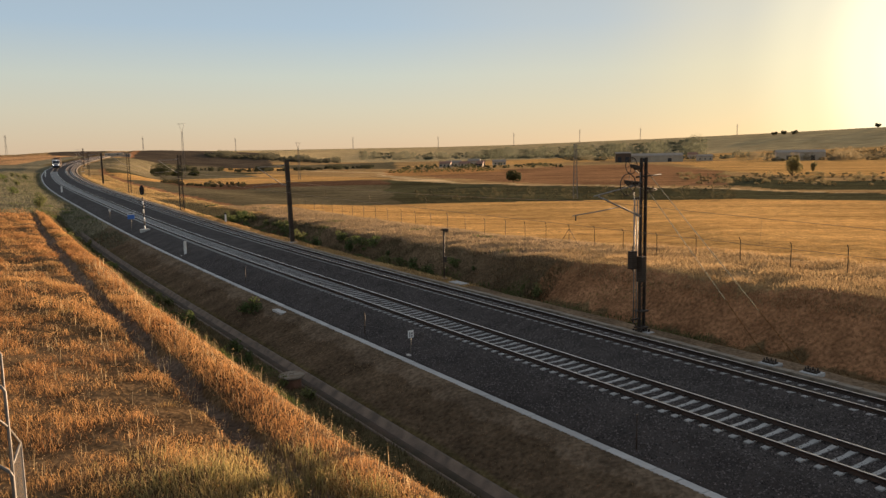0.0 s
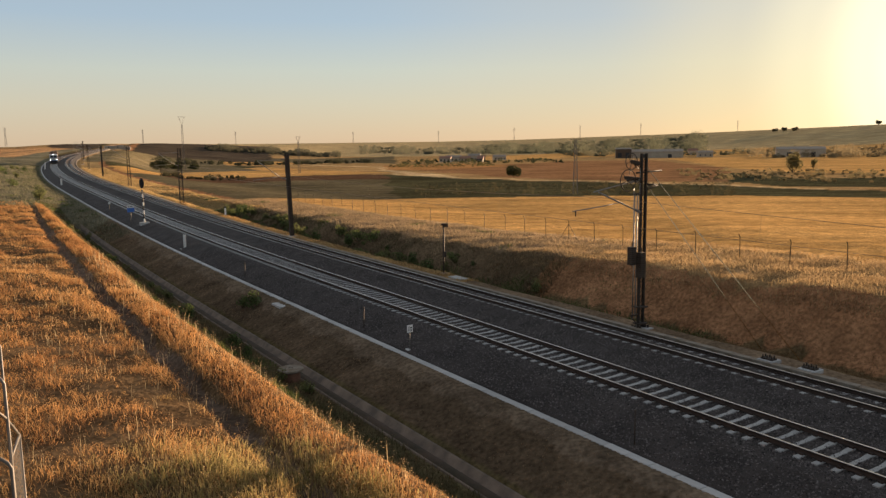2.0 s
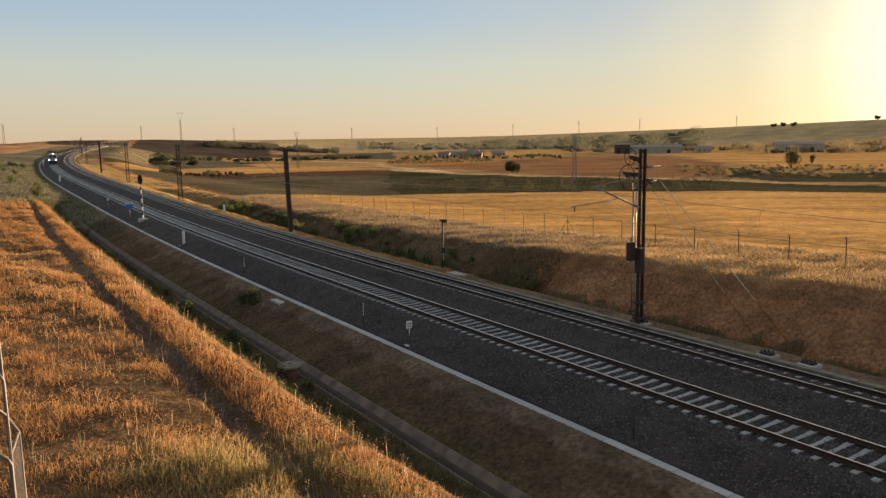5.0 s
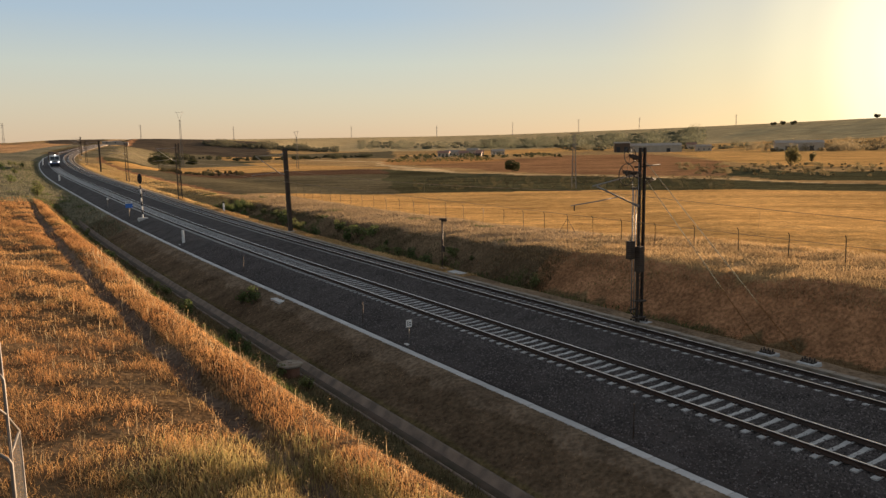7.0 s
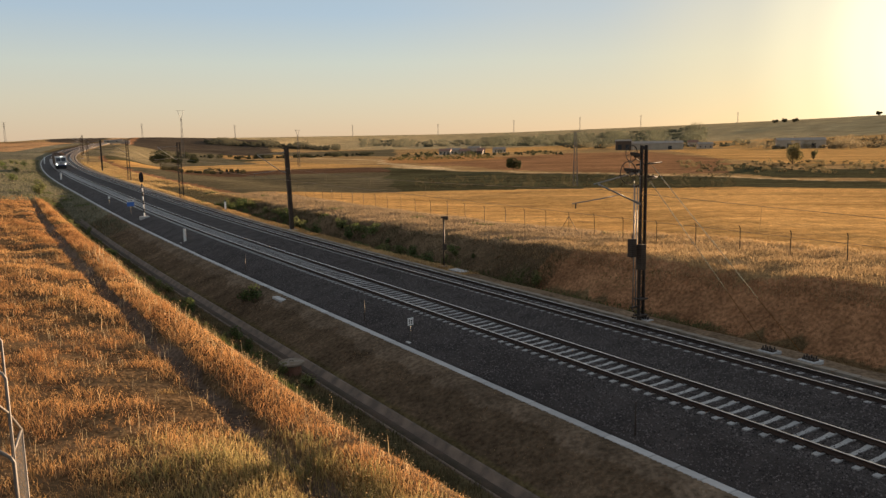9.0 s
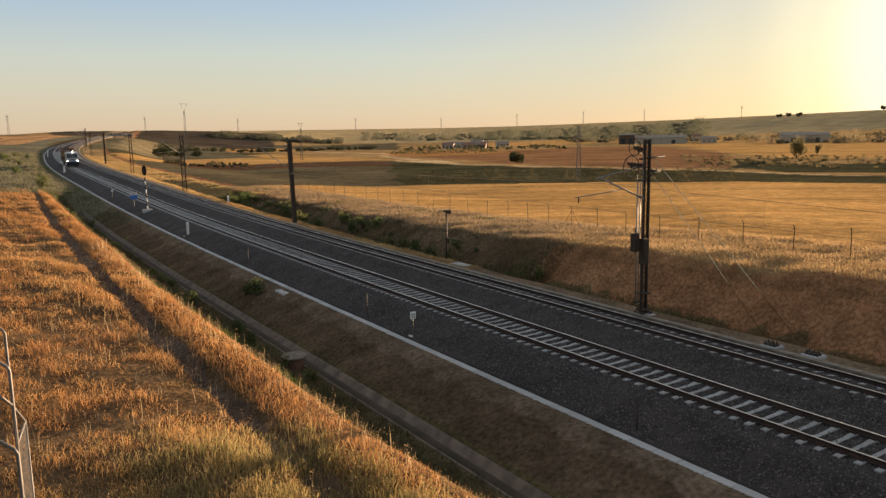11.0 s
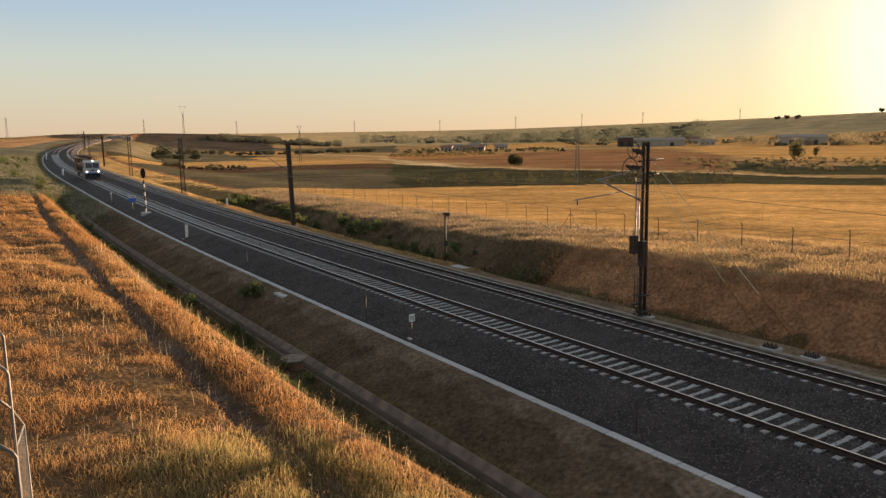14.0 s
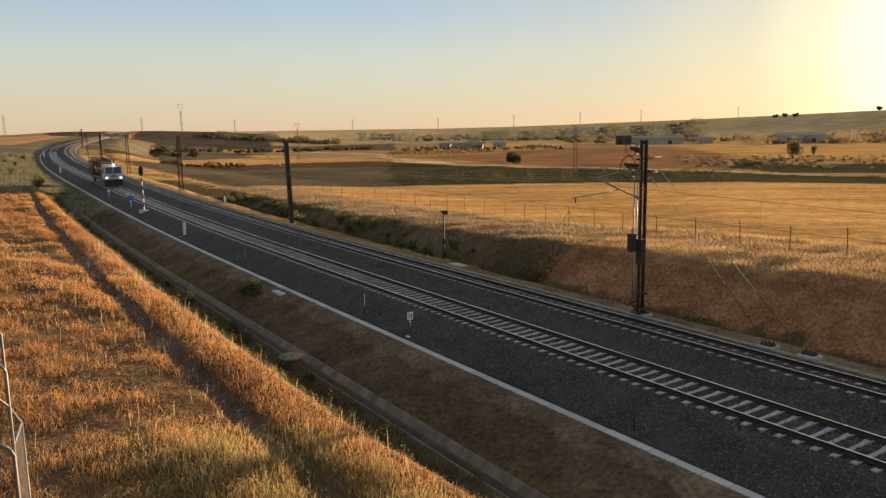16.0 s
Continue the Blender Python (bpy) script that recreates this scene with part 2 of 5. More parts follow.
def land(x, y):
    """Height of the ground."""
    shape = np.shape(x)
    x, y = np.asarray(x, float).ravel(), np.asarray(y, float).ravel()
    s, lat = along(x, y)
    d, az = np.hypot(x, y), np.degrees(np.arctan2(x, y))
    zt = rise(s)
    left = np.interp(bank_lat(s, lat), *zip(*LEFT))
    flat = np.interp(lat, [-400, -60, -26, -14, -9, -6.5, -5.0, -3.5], [2.0, 1.0, 0.3, -0.1, -0.4, -0.62, -0.8, -0.85])
    left = left + (flat - left) * smooth(100, 140, s)
    left = zt * (0.35 + 0.65 * smooth(-260, -40, lat)) + left
    # right side: ditch, ridge, fields, far valley
    rid = np.interp(s, [-40, 10, 30, 50, 75, 110, 170], [2.0, 1.75, 1.05, 0.35, -0.05, -0.5, -0.9])
    ditch = np.interp(s, [0, 50, 100, 170], [-1.35, -1.6, -1.35, -0.8])
    field = np.interp(d, [0, 60, 110, 160, 260, 420, 700, 1100, 1400], [0.9, 0.3, -0.9, -1.6, -2.2, -4.0, -7.5, -7.5, -6.0])
    field = field + np.interp(az, [4, 14, 20, 40], [0, 0.3, 1.2, 1.2]) * (1 - smooth(60, 140, d))
    top = np.interp(az, [-40, -32, -29, -26, -20, -13, 0, 5, 12, 18, 25, 30, 40], [8.4, 8.4, 9.3, 11.5, 11.5, 7, 5.5, 9, 15, 19, 24, 27, 34])
    way = np.interp(az, [-34, -28, -12, 0, 10, 20, 30], [620, 760, 1300, 2300, 2200, 1800, 1500])
    field = field + (top - field) * smooth(0.45, 1.0, d / way)
    r = np.where(lat < 9.2, -0.62, np.where(lat < 12.2, -0.62 + (ditch + 0.62) * smooth(9.2, 11.4, lat), ditch + (rid - ditch) * smooth(12.0, 16.0, lat)))
    r = r + zt
    far_in = smooth(19, 46, lat)
    right = np.where(lat > 19, (rid + zt) * (1 - far_in) + field * far_in, r)
    z = np.where(lat < 0, left, right)
    far = np.where(np.abs(lat) < 40, smooth(600, 800, d), smooth(420, 620, d))
    z = z * (1 - far) + field * far
    z = np.minimum(z, 60)
    # the bank that climbs to the bridge on which the camera stands
    z = z + 3.4 * smooth(17.5, 7, d) * smooth(-3, -10, lat) * (y < 40)
    # unevenness away from the line
    rough = smooth(8.5, 14, np.abs(lat + 1))
    z = z + rough * (0.13 * wobble(x, y, 1.3) + 0.15 * wobble(x, y, 4, 3)) * np.where(lat > 19, 0.5, 1)
    z = z + np.where((np.abs(lat) > 25), 0.25 * wobble(x, y, 26, 5), 0) * smooth(25, 60, np.abs(lat))
    # under the ballast bed
    bed = (lat > -4.3) & (lat < 7.9)
    z = np.where(bed, zt - 0.98, z)
    return z.reshape(shape)


# fields, tracks and scrub on the plain: corners in metres and the colour of what covers them
FIELDS = []


def field(color, *corners):
    FIELDS.append((color, corners))


GOLD, OCHRE, UMBER, OLIVE, SCRUB, PALE, EARTH = (0.50, 0.29, 0.105), (0.36, 0.19, 0.075), (0.11, 0.065, 0.04), (0.12, 0.10, 0.06), (0.07, 0.065, 0.035), (0.55, 0.40, 0.22), (0.26, 0.14, 0.07)
field(GOLD, (-400, 500), (-120, 560), (160, 972), (400, 900), (600, 600), (340, 600), (177, 755), (9, 628), (-158, 700))
field((0.075, 0.06, 0.045), (-290, 570), (-560, 1100), (-240, 1072), (-144, 660))
field(OLIVE, (-165, 745), (-54, 903), (-31, 527), (-157, 690))
field(SCRUB, (-170, 363), (-195, 605), (-107, 482), (-128, 295))
field(GOLD, (-132, 303), (-103, 451), (-60, 367), (-18, 303), (-47, 287), (-91, 251), (-105, 246))
field(PALE, (-150, 640), (-25, 412), (-18, 330), (8, 240), (0, 238), (-26, 330), (-32, 405))
field(OLIVE, (-78, 222), (-47, 287), (-17, 275), (-7, 146), (-35, 140), (-50, 150))
field(UMBER, (-98, 267), (-48, 295), (-17, 280), (-15, 244), (-39, 240), (-76, 214))
field(EARTH, (-9, 326), (14, 401), (84, 519), (143, 529), (119, 324), (76, 198), (51, 203), (21, 236))
field(OCHRE, (-35, 465), (28, 491), (35, 395), (-5, 331), (-26, 354))
field(GOLD, (175, 596), (335, 736), (383, 607), (146, 231), (116, 247), (120, 321))
field(SCRUB, (97, 259), (97, 212), (139, 219), (108, 170), (80, 175), (74, 198))
field(SCRUB, (-20, 286), (8, 233), (35, 209), (50, 194), (35, 141), (23, 143), (-9, 145))
field(SCRUB, (50, 194), (64, 181), (78, 167), (94, 146), (78, 125), (56, 147), (35, 141))
field(PALE, (-20, 295), (8, 239), (35, 215), (50, 200), (64, 186), (78, 172), (94, 150), (94, 147), (78, 168), (64, 182), (50, 196), (35, 211), (8, 235), (-20, 288))
field(GOLD, (-34, 136), (-9, 145), (23, 143), (55, 147), (84, 128), (120, 60), (34, 30), (20, 50), (9, 72), (-13, 109), (-26, 123))


def inside(x, y, corners):
    hit = np.zeros(len(x), bool)
    for (x0, y0), (x1, y1) in zip(corners, corners[1:] + corners[:1]):
        if y0 != y1:
            hit ^= ((y0 > y) != (y1 > y)) & (x < (x1 - x0) * (y - y0) / (y1 - y0) + x0)
    return hit


def zone_tints(x, y):
    """Colours of the soil, stubble and scrub, field by field, with some shade and haze painted in."""
    s, lat = along(x, y)
    lb = bank_lat(s, lat)
    d = np.hypot(x, y)
    c = np.empty((len(s), 3))
    c[:] = (0.34, 0.22, 0.10)
    wx, wy = x + 2.5 * wobble(x, y, 9, 2), y + 4 * wobble(x, y, 13, 7)
    # far hills lightened: haze and evening glow are put into the ground colour
    c[(d > 900)] = (0.42, 0.32, 0.17)
    c[(lat > 8) & (lat < 95) & (s > 95) & (d < 420)] = OLIVE
    for color, corners in FIELDS:
        c[inside(wx, wy, corners)] = color
    k = 0.6 * wobble(x, y, 1.7, 1) + 0.5 * wobble(x, y, 0.6, 4)
    j = lat + k
    # ground under the left grass: self-shadow of the hollows is painted in
    c[(lat < 0) & (d < 700)] = (0.15, 0.095, 0.05)
    c[(lat < 0) & (s + 6 * wobble(x, y, 6, 3) - 0.5 * (lat + 30) > 118) & (d < 700)] = (0.17, 0.155, 0.105)
    c[(lat < -22) & (s > 225) & (d < 700)] = (0.47, 0.27, 0.13)
    c[(lat < -27) & (s + 8 * k > 160) & (s < 186)] = (0.44, 0.26, 0.12)
    c[(np.abs(lat + 11 + 0.12 * (s - 290)) < 1.6) & (s > 190) & (s < 330) & (lat < -5)] = (0.42, 0.33, 0.21)
    c[(lat < -60) & (d < 700) & (wobble(x, y, 30, 9) > 0.15)] = (0.20, 0.14, 0.07)
    c[(lb + 0.3 * k > -15.1) & (lb + 0.3 * k < -14.2) & (s < 115)] = (0.15, 0.105, 0.075)
    # darker green-brown from the left bank's crest down to the trough
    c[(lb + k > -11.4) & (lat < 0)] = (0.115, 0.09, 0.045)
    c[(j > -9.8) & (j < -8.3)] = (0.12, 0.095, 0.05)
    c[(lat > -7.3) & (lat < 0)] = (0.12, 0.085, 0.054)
    c[(lat + 0.5 * k > -5.5) & (lat < 0)] = (0.17, 0.125, 0.085)
    c[(lat < 0) & (lat > -40) & (s + 5 * k > np.where(lb < -11.6, 126, 100)) & (s < 420)] = (0.165, 0.15, 0.10)
    shoulder = (lat > 8) & (j < 19)
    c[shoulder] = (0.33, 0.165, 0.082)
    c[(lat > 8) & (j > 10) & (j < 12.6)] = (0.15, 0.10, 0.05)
    # ditch shade put into the lower colour, sunlit straw tone higher up
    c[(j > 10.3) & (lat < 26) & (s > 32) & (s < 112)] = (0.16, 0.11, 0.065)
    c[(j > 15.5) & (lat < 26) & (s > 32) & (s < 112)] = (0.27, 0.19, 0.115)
    c[(lat > 8) & (lat < 90) & (s > 370) & (d < 700)] = (0.15, 0.125, 0.075)
    c[(lat > 8) & (j < 10.3) & (s > 34)] = (0.34, 0.22, 0.105)
    c[(lat > 8) & (j < 10.2) & (s <= 34)] = (0.20, 0.14, 0.09)
    bank = (lat > 8) & (j < 17) & (s > 105) & (s < 370)
    c[bank] = (0.32, 0.22, 0.105)
    c[(j > 15.6) & (lat < 26) & (s <= 32)] = (0.33, 0.21, 0.10)
    return c


def grid_ground():
    fine = np.arange(-34, 34.01, 0.19)
    az = np.radians(np.concatenate([np.arange(-180, -35, 5.0), fine, np.arange(40, 180, 5.0)]))
    r = np.concatenate([[0.05, 1.5, 3.0], np.geomspace(4.5, 16, 34), np.geomspace(16.1, 80, 300), np.geomspace(80.8, 4900, 270)])
    A, D = np.meshgrid(az, r)
    x, y = (D * np.sin(A)).ravel() + 0.3, (D * np.cos(A)).ravel() - 0.4
    z = land(x, y)
    n, k = len(r), len(az)
    i = np.arange(n * k).reshape(n, k)
    j = np.roll(i, -1, 1)
    quads = np.stack([i[:-1], i[1:], j[1:], j[:-1]], -1).reshape(-1, 4)
    me = bpy.data.meshes.new("ground")
    me.vertices.add(n * k)
    me.vertices.foreach_set("co", np.stack([x, y, z], 1).ravel())
    me.loops.add(quads.size)
    me.loops.foreach_set("vertex_index", quads.ravel())
    me.polygons.add(len(quads))
    me.polygons.foreach_set("loop_start", np.arange(0, quads.size, 4))
    me.polygons.foreach_set("use_smooth", np.ones(len(quads), bool))
    me.update(calc_edges=True)
    tint = me.attributes.new("tint", "FLOAT_COLOR", "POINT")
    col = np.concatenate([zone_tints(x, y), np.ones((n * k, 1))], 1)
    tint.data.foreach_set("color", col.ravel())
    me.materials.append(M_GROUND)
    me.validate()
    return tagged(new("ground", me), "dry grassland and stubble fields under evening sun", "ground", kind="structure")


grid_ground()

# ---- building blocks ----
def mesh_of(name, bm, mat, smooth_faces=False):
    me = bpy.data.meshes.new(name)
    bm.to_mesh(me)
    bm.free()
    for mm in (mat if isinstance(mat, (list, tuple)) else [mat]):
        me.materials.append(mm)
    if smooth_faces:
        me.polygons.foreach_set("use_smooth", np.ones(len(me.polygons), bool))
    return me


def part(name, bm, mat, parent, label="", m=None, smooth_faces=False):
    """Links a bmesh as one mesh object under a thing or a part."""
    ob = new(name, mesh_of(name, bm, mat, smooth_faces))
    ob.parent = parent
    if m is not None:
        ob.matrix_basis = m
    return tagged(ob, label)


def thing(name, label, category, m, group="", kind=""):
    ob = new(name)
    ob.empty_display_size = 0.2
    ob.matrix_basis = m
    return tagged(ob, label, category, group, kind)


def box(bm, x0, x1, y0, y1, z0, z1, bevel=0.0, m=None):
    vs = [bm.verts.new((x, y, z)) for x in (x0, x1) for y in (y0, y1) for z in (z0, z1)]
    fs = [bm.faces.new([vs[i] for i in f]) for f in ((0, 1, 3, 2), (4, 6, 7, 5), (0, 4, 5, 1), (2, 3, 7, 6), (0, 2, 6, 4), (1, 5, 7, 3))]
    if m is not None:
        bmesh.ops.transform(bm, matrix=m, verts=vs)
    if bevel:
        es = list({e for f in fs for e in f.edges})
        bmesh.ops.bevel(bm, geom=es, offset=bevel, segments=2, affect="EDGES", profile=0.5)
    return bm


def tube(bm, pts, r, sides=8, r1=None, caps=True):
    """A round bar along a run of points."""
    pts = [Vector(p) for p in pts]
    rings = []
    for i, p in enumerate(pts):
        d = (pts[min(i + 1, len(pts) - 1)] - pts[max(i - 1, 0)]).normalized()
        u = d.orthogonal().normalized() if i == 0 else (rings_u - d * rings_u.dot(d)).normalized()
        rings_u = u
        v = d.cross(u)
        rr = r if r1 is None else r + (r1 - r) * i / (len(pts) - 1)
        rings.append([bm.verts.new(p + rr * (math.cos(a) * u + math.sin(a) * v)) for a in (2 * math.pi * k / sides for k in range(sides))])
    for a, b in zip(rings, rings[1:]):
        for k in range(sides):
            f = bm.faces.new((a[k], a[(k + 1) % sides], b[(k + 1) % sides], b[k]))
            f.smooth = sides > 4
    if caps:
        bm.faces.new(list(reversed(rings[0])))
        bm.faces.new(rings[-1])
    return bm


def sweep(name, profile, steps, mat, kind="", parent=None, slot=None):
    """A section (lat, z) drawn along the line; slot gives each strip's material."""
    bm = bmesh.new()
    rows = []
    for s in steps:
        rows.append([bm.verts.new(at(s, la, z)) for la, z in profile])
    for a, b in zip(rows, rows[1:]):
        for k in range(len(profile) - 1):
            f = bm.faces.new((a[k], a[k + 1], b[k + 1], b[k]))
            f.smooth = True
            if slot:
                f.material_index = slot[k]
    me = mesh_of(name, bm, mat)
    ob = new(name, me)
    ob.parent = parent
    return ob


def steps(a, b):
    out = [a]
    while out[-1] < b:
        s = out[-1]
        out.append(min(b, s + (1.0 if s < 60 else 2.0 if s < 200 else 4.0)))
    return out


S0, S1 = -45.0, 640.0
TRACKS = ((0.0, 0.0, 0.0), (5.07, 0.05, -0.2))       # lat of the middle, height, cant (right rail over left)
GAUGE = 1.668

BED = [(-3.96, -1.3), (-3.96, -0.84), (-3.8, -0.78), (-2.15, -0.24), (-1.6, -0.215), (-0.6, -0.23), (0.6, -0.23), (1.5, -0.21), (2.4, -0.22), (3.2, -0.08),
       (3.8, -0.005), (4.4, -0.06), (5.07, -0.15), (5.9, -0.24), (6.4, -0.3), (6.9, -0.4), (7.65, -0.66), (7.65, -1.3)]
bed = sweep("ballast", BED, steps(S0, S1), M_BALLAST)
tagged(bed, "dark grey crushed stone ballast under two railway tracks", "ballast", kind="structure")

# rails with foot, web and head
RAILP = [(-0.07, -0.172), (0.07, -0.172), (0.07, -0.16), (0.012, -0.14), (0.012, -0.045), (0.036, -0.035), (0.036, -0.006), (0.028, 0.0), (-0.028, 0.0), (-0.036, -0.006),
         (-0.036, -0.035), (-0.012, -0.045), (-0.012, -0.14), (-0.07, -0.16), (-0.07, -0.172)]
track_things = []
for lat0, zz, cant in TRACKS:
    tr = thing("railway_track", "ballasted railway track with rusty rails on concrete sleepers", "railway track", pose(0, 0, 0), "tracks of the line", "structure")
    track_things.append(tr)
    for side in (-1, 1):
        off = lat0 + side * (GAUGE / 2 + 0.036)
        sl = [1 if k in (6, 7, 8) else 0 for k in range(14)]
        r = sweep("rail", [(off + a, zz + side * cant / 2 + b) for a, b in RAILP], steps(S0, S1), [M_RAIL, M_RAILTOP], parent=tr, slot=sl)
        tagged(r, "rusty steel rail with a polished head")


def sleeper_mesh():
    bm = bmesh.new()
    # waisted concrete sleeper: two thick ends and a lower middle
    sec = [(-1.28, 0.0, 0.115), (-1.2, 0.0, 0.12), (-0.55, 0.0, 0.115), (-0.3, -0.03, 0.10), (0.3, -0.03, 0.10), (0.55, 0.0, 0.115), (1.2, 0.0, 0.12), (1.28, 0.0, 0.115)]
    rows = []
    for x, top, w in sec:
        rows.append([bm.verts.new((x, y, z)) for y, z in ((-w, -0.16), (-w * 0.8, top), (w * 0.8, top), (w, -0.16))])
    for a, b in zip(rows, rows[1:]):
        for k in range(3):
            bm.faces.new((a[k], b[k], b[k + 1], a[k + 1]))
    bm.faces.new(rows[0])
    bm.faces.new(list(reversed(rows[-1])))
    bmesh.ops.recalc_face_normals(bm, faces=bm.faces)
    return mesh_of("sleeper", bm, M_SLEEPER)

# ---- the cable trough beside the near track, the drain and the far edging ----
def slab_mesh(name, length, w0, w1, z0, z1, mat):
    bm = bmesh.new()
    box(bm, w0, w1, 0.012, length - 0.012, z0, z1)
    top = [e for e in bm.edges if all(v.co.z > z1 - 1e-4 for v in e.verts)]
    bmesh.ops.bevel(bm, geom=top, offset=0.02, segments=1, affect="EDGES")
    return mesh_of(name, bm, mat)


def run_of_slabs(owner, name, s0, n, length, lat, z, me, jitter=0.006):
    for k in range(n):
        s = s0 + k * length
        ob = new(name, me)
        ob.parent = owner
        ob.matrix_basis = pose(*at(s, lat + random.uniform(-jitter, jitter), z + random.uniform(-jitter, jitter)), random.uniform(-0.3, 0.3), random.uniform(-0.6, 0.6), heading(s + length / 2))


trough = thing("cable_trough", "pale concrete cable trough with lids beside the ballast", "cable trough", pose(0, 0, 0), kind="structure")
lid_me = slab_mesh("trough_lid", 1.0, -0.18, 0.18, -0.12, 0.0, M_CONCRETE)
run_of_slabs(trough, "trough_lid", -14, 150, 1.0, -4.19, -0.79, lid_me)
far_lids = sweep("trough_rest", [(-4.37, -1.2), (-4.37, -0.79), (-4.01, -0.79), (-4.01, -1.2)], steps(136, S1), M_CONCRETE, parent=trough)
sweep("trough_wall", [(-4.35, -1.4), (-4.35, -0.912), (-4.03, -0.912), (-4.03, -1.4)], steps(S0, 138), M_DRAIN, parent=trough)

pad = thing("access_pad", "pale concrete access pad joined to the cable trough", "concrete pad", pose(*at(35.6, -4.75, -0.81), 0, 0, heading(36)))
bm = bmesh.new()
box(bm, -0.42, 0.3, -0.75, 0.75, -0.3, 0.0, bevel=0.02)
part("slab", bm, M_CONCRETE, pad)

drain = thing("drainage_channel", "weathered concrete drainage channel at the foot of the bank", "drain", pose(0, 0, 0), kind="structure")
sweep("channel_bed", [(-8.6, -2.4), (-8.6, -1.93), (-8.5, -1.93), (-8.36, -2.1), (-7.82, -2.1), (-7.64, -1.9), (-7.52, -1.9), (-7.52, -2.4)], steps(S0, 300), M_DRAIN, parent=drain)
silt = sweep("silt", [(-8.38, -2.12), (-8.3, -2.03), (-8.0, -2.06), (-7.86, -2.12)], steps(S0, 300), M_SILT, parent=drain)
tagged(silt, "earth and litter lying in the channel, its shade painted in")

edging = thing("track_edging", "low pale concrete edging along the far track", "edging", pose(0, 0, 0), kind="structure")
edge_me = slab_mesh("edging_slab", 1.0, -0.17, 0.17, -0.4, 0.0, M_EDGING)
run_of_slabs(edging, "edging_slab", -14, 130, 1.0, 7.95, -0.5, edge_me, 0.012)
sweep("edging_rest", [(7.75, -1.0), (7.75, -0.5), (8.15, -0.5), (8.15, -1.0)], steps(116, S1), M_EDGING, parent=edging)

manhole = thing("manhole", "round brown concrete manhole with a wide flat cover", "manhole", pose(*at(23.4, -9.05, -1.36)))
bm = bmesh.new()
bmesh.ops.create_cone(bm, cap_ends=True, segments=36, radius1=0.46, radius2=0.46, depth=1.2, matrix=pose(0, 0, -0.64))
part("shaft", bm, M_SHAFT, manhole, "rust-brown concrete shaft")
bm = bmesh.new()
bmesh.ops.create_cone(bm, cap_ends=True, segments=40, radius1=0.54, radius2=0.56, depth=0.07, matrix=pose(0, 0, -0.085))
part("rim", bm, M_DRAIN, manhole)
bm = bmesh.new()
bmesh.ops.create_cone(bm, cap_ends=True, segments=40, radius1=0.64, radius2=0.62, depth=0.08)
bmesh.ops.bevel(bm, geom=[e for e in bm.edges if len(e.link_faces) == 2 and abs(e.verts[0].co.z - e.verts[1].co.z) < 1e-5], offset=0.015, segments=2, affect="EDGES")
cover = part("cover", bm, M_EDGING, manhole, "flat round concrete cover")
bm = bmesh.new()
tube(bm, [(-0.09, 0, 0.04), (-0.09, 0, 0.09), (0.09, 0, 0.09), (0.09, 0, 0.04)], 0.012, 6)
part("lifting_loop", bm, M_STEEL, cover)


# ---- catenary masts ----
def lattice(bm, h, w, d, r=0.03, bays=16, taper=1.0):
    """Four corner angles with zigzag lacing on the four sides."""
    def corner(k, z):
        q = 1 + (taper - 1) * z / h
        sx, sy = ((-1, -1), (1, -1), (1, 1), (-1, 1))[k % 4]
        return (sx * w / 2 * q, sy * d / 2 * q, z)
    for k in range(4):
        tube(bm, [corner(k, 0), corner(k, h)], r, 4)
    for k in range(4):
        for b in range(bays):
            z0, z1 = h * b / bays, h * (b + 1) / bays
            tube(bm, [corner(k, z0), corner(k + 1, z1)] if b % 2 else [corner(k + 1, z0), corner(k, z1)], r * 0.8, 4, caps=False)
    return bm


def channel_column(bm, h, w=0.34, d=0.16):
    """Two upright channels joined by lacing bars."""
    for sx in (-1, 1):
        x = sx * w / 2
        box(bm, min(x, x - sx * 0.012), max(x, x - sx * 0.012), -d / 2, d / 2, 0, h)
        for sy in (-1, 1):
            y = sy * d / 2
            box(bm, min(x, x - sx * 0.09), max(x, x - sx * 0.09), min(y, y - sy * 0.012), max(y, y - sy * 0.012), 0, h)
    n = int(h / 0.28)
    for k in range(n):
        z = 0.1 + k * (h - 0.2) / n
        for sy in (-1, 1):
            a, b = (-w / 2 + 0.09, sy * d / 2, z), (w / 2 - 0.09, sy * d / 2, z + 0.26)
            if k % 2:
                a, b = (a[0], a[1], b[2]), (b[0], b[1], a[2])
            tube(bm, [a, b], 0.016, 4, caps=False)
    return bm


def insulator(bm, a, b, r=0.075, n=6):
    a, b = Vector(a), Vector(b)
    d = b - a
    tube(bm, [a, b], 0.03, 6)
    for k in range(n):
        p = a + d * ((k + 0.5) / n)
        tube(bm, [p - d.normalized() * 0.014, p + d.normalized() * 0.014], r, 10)
    return bm


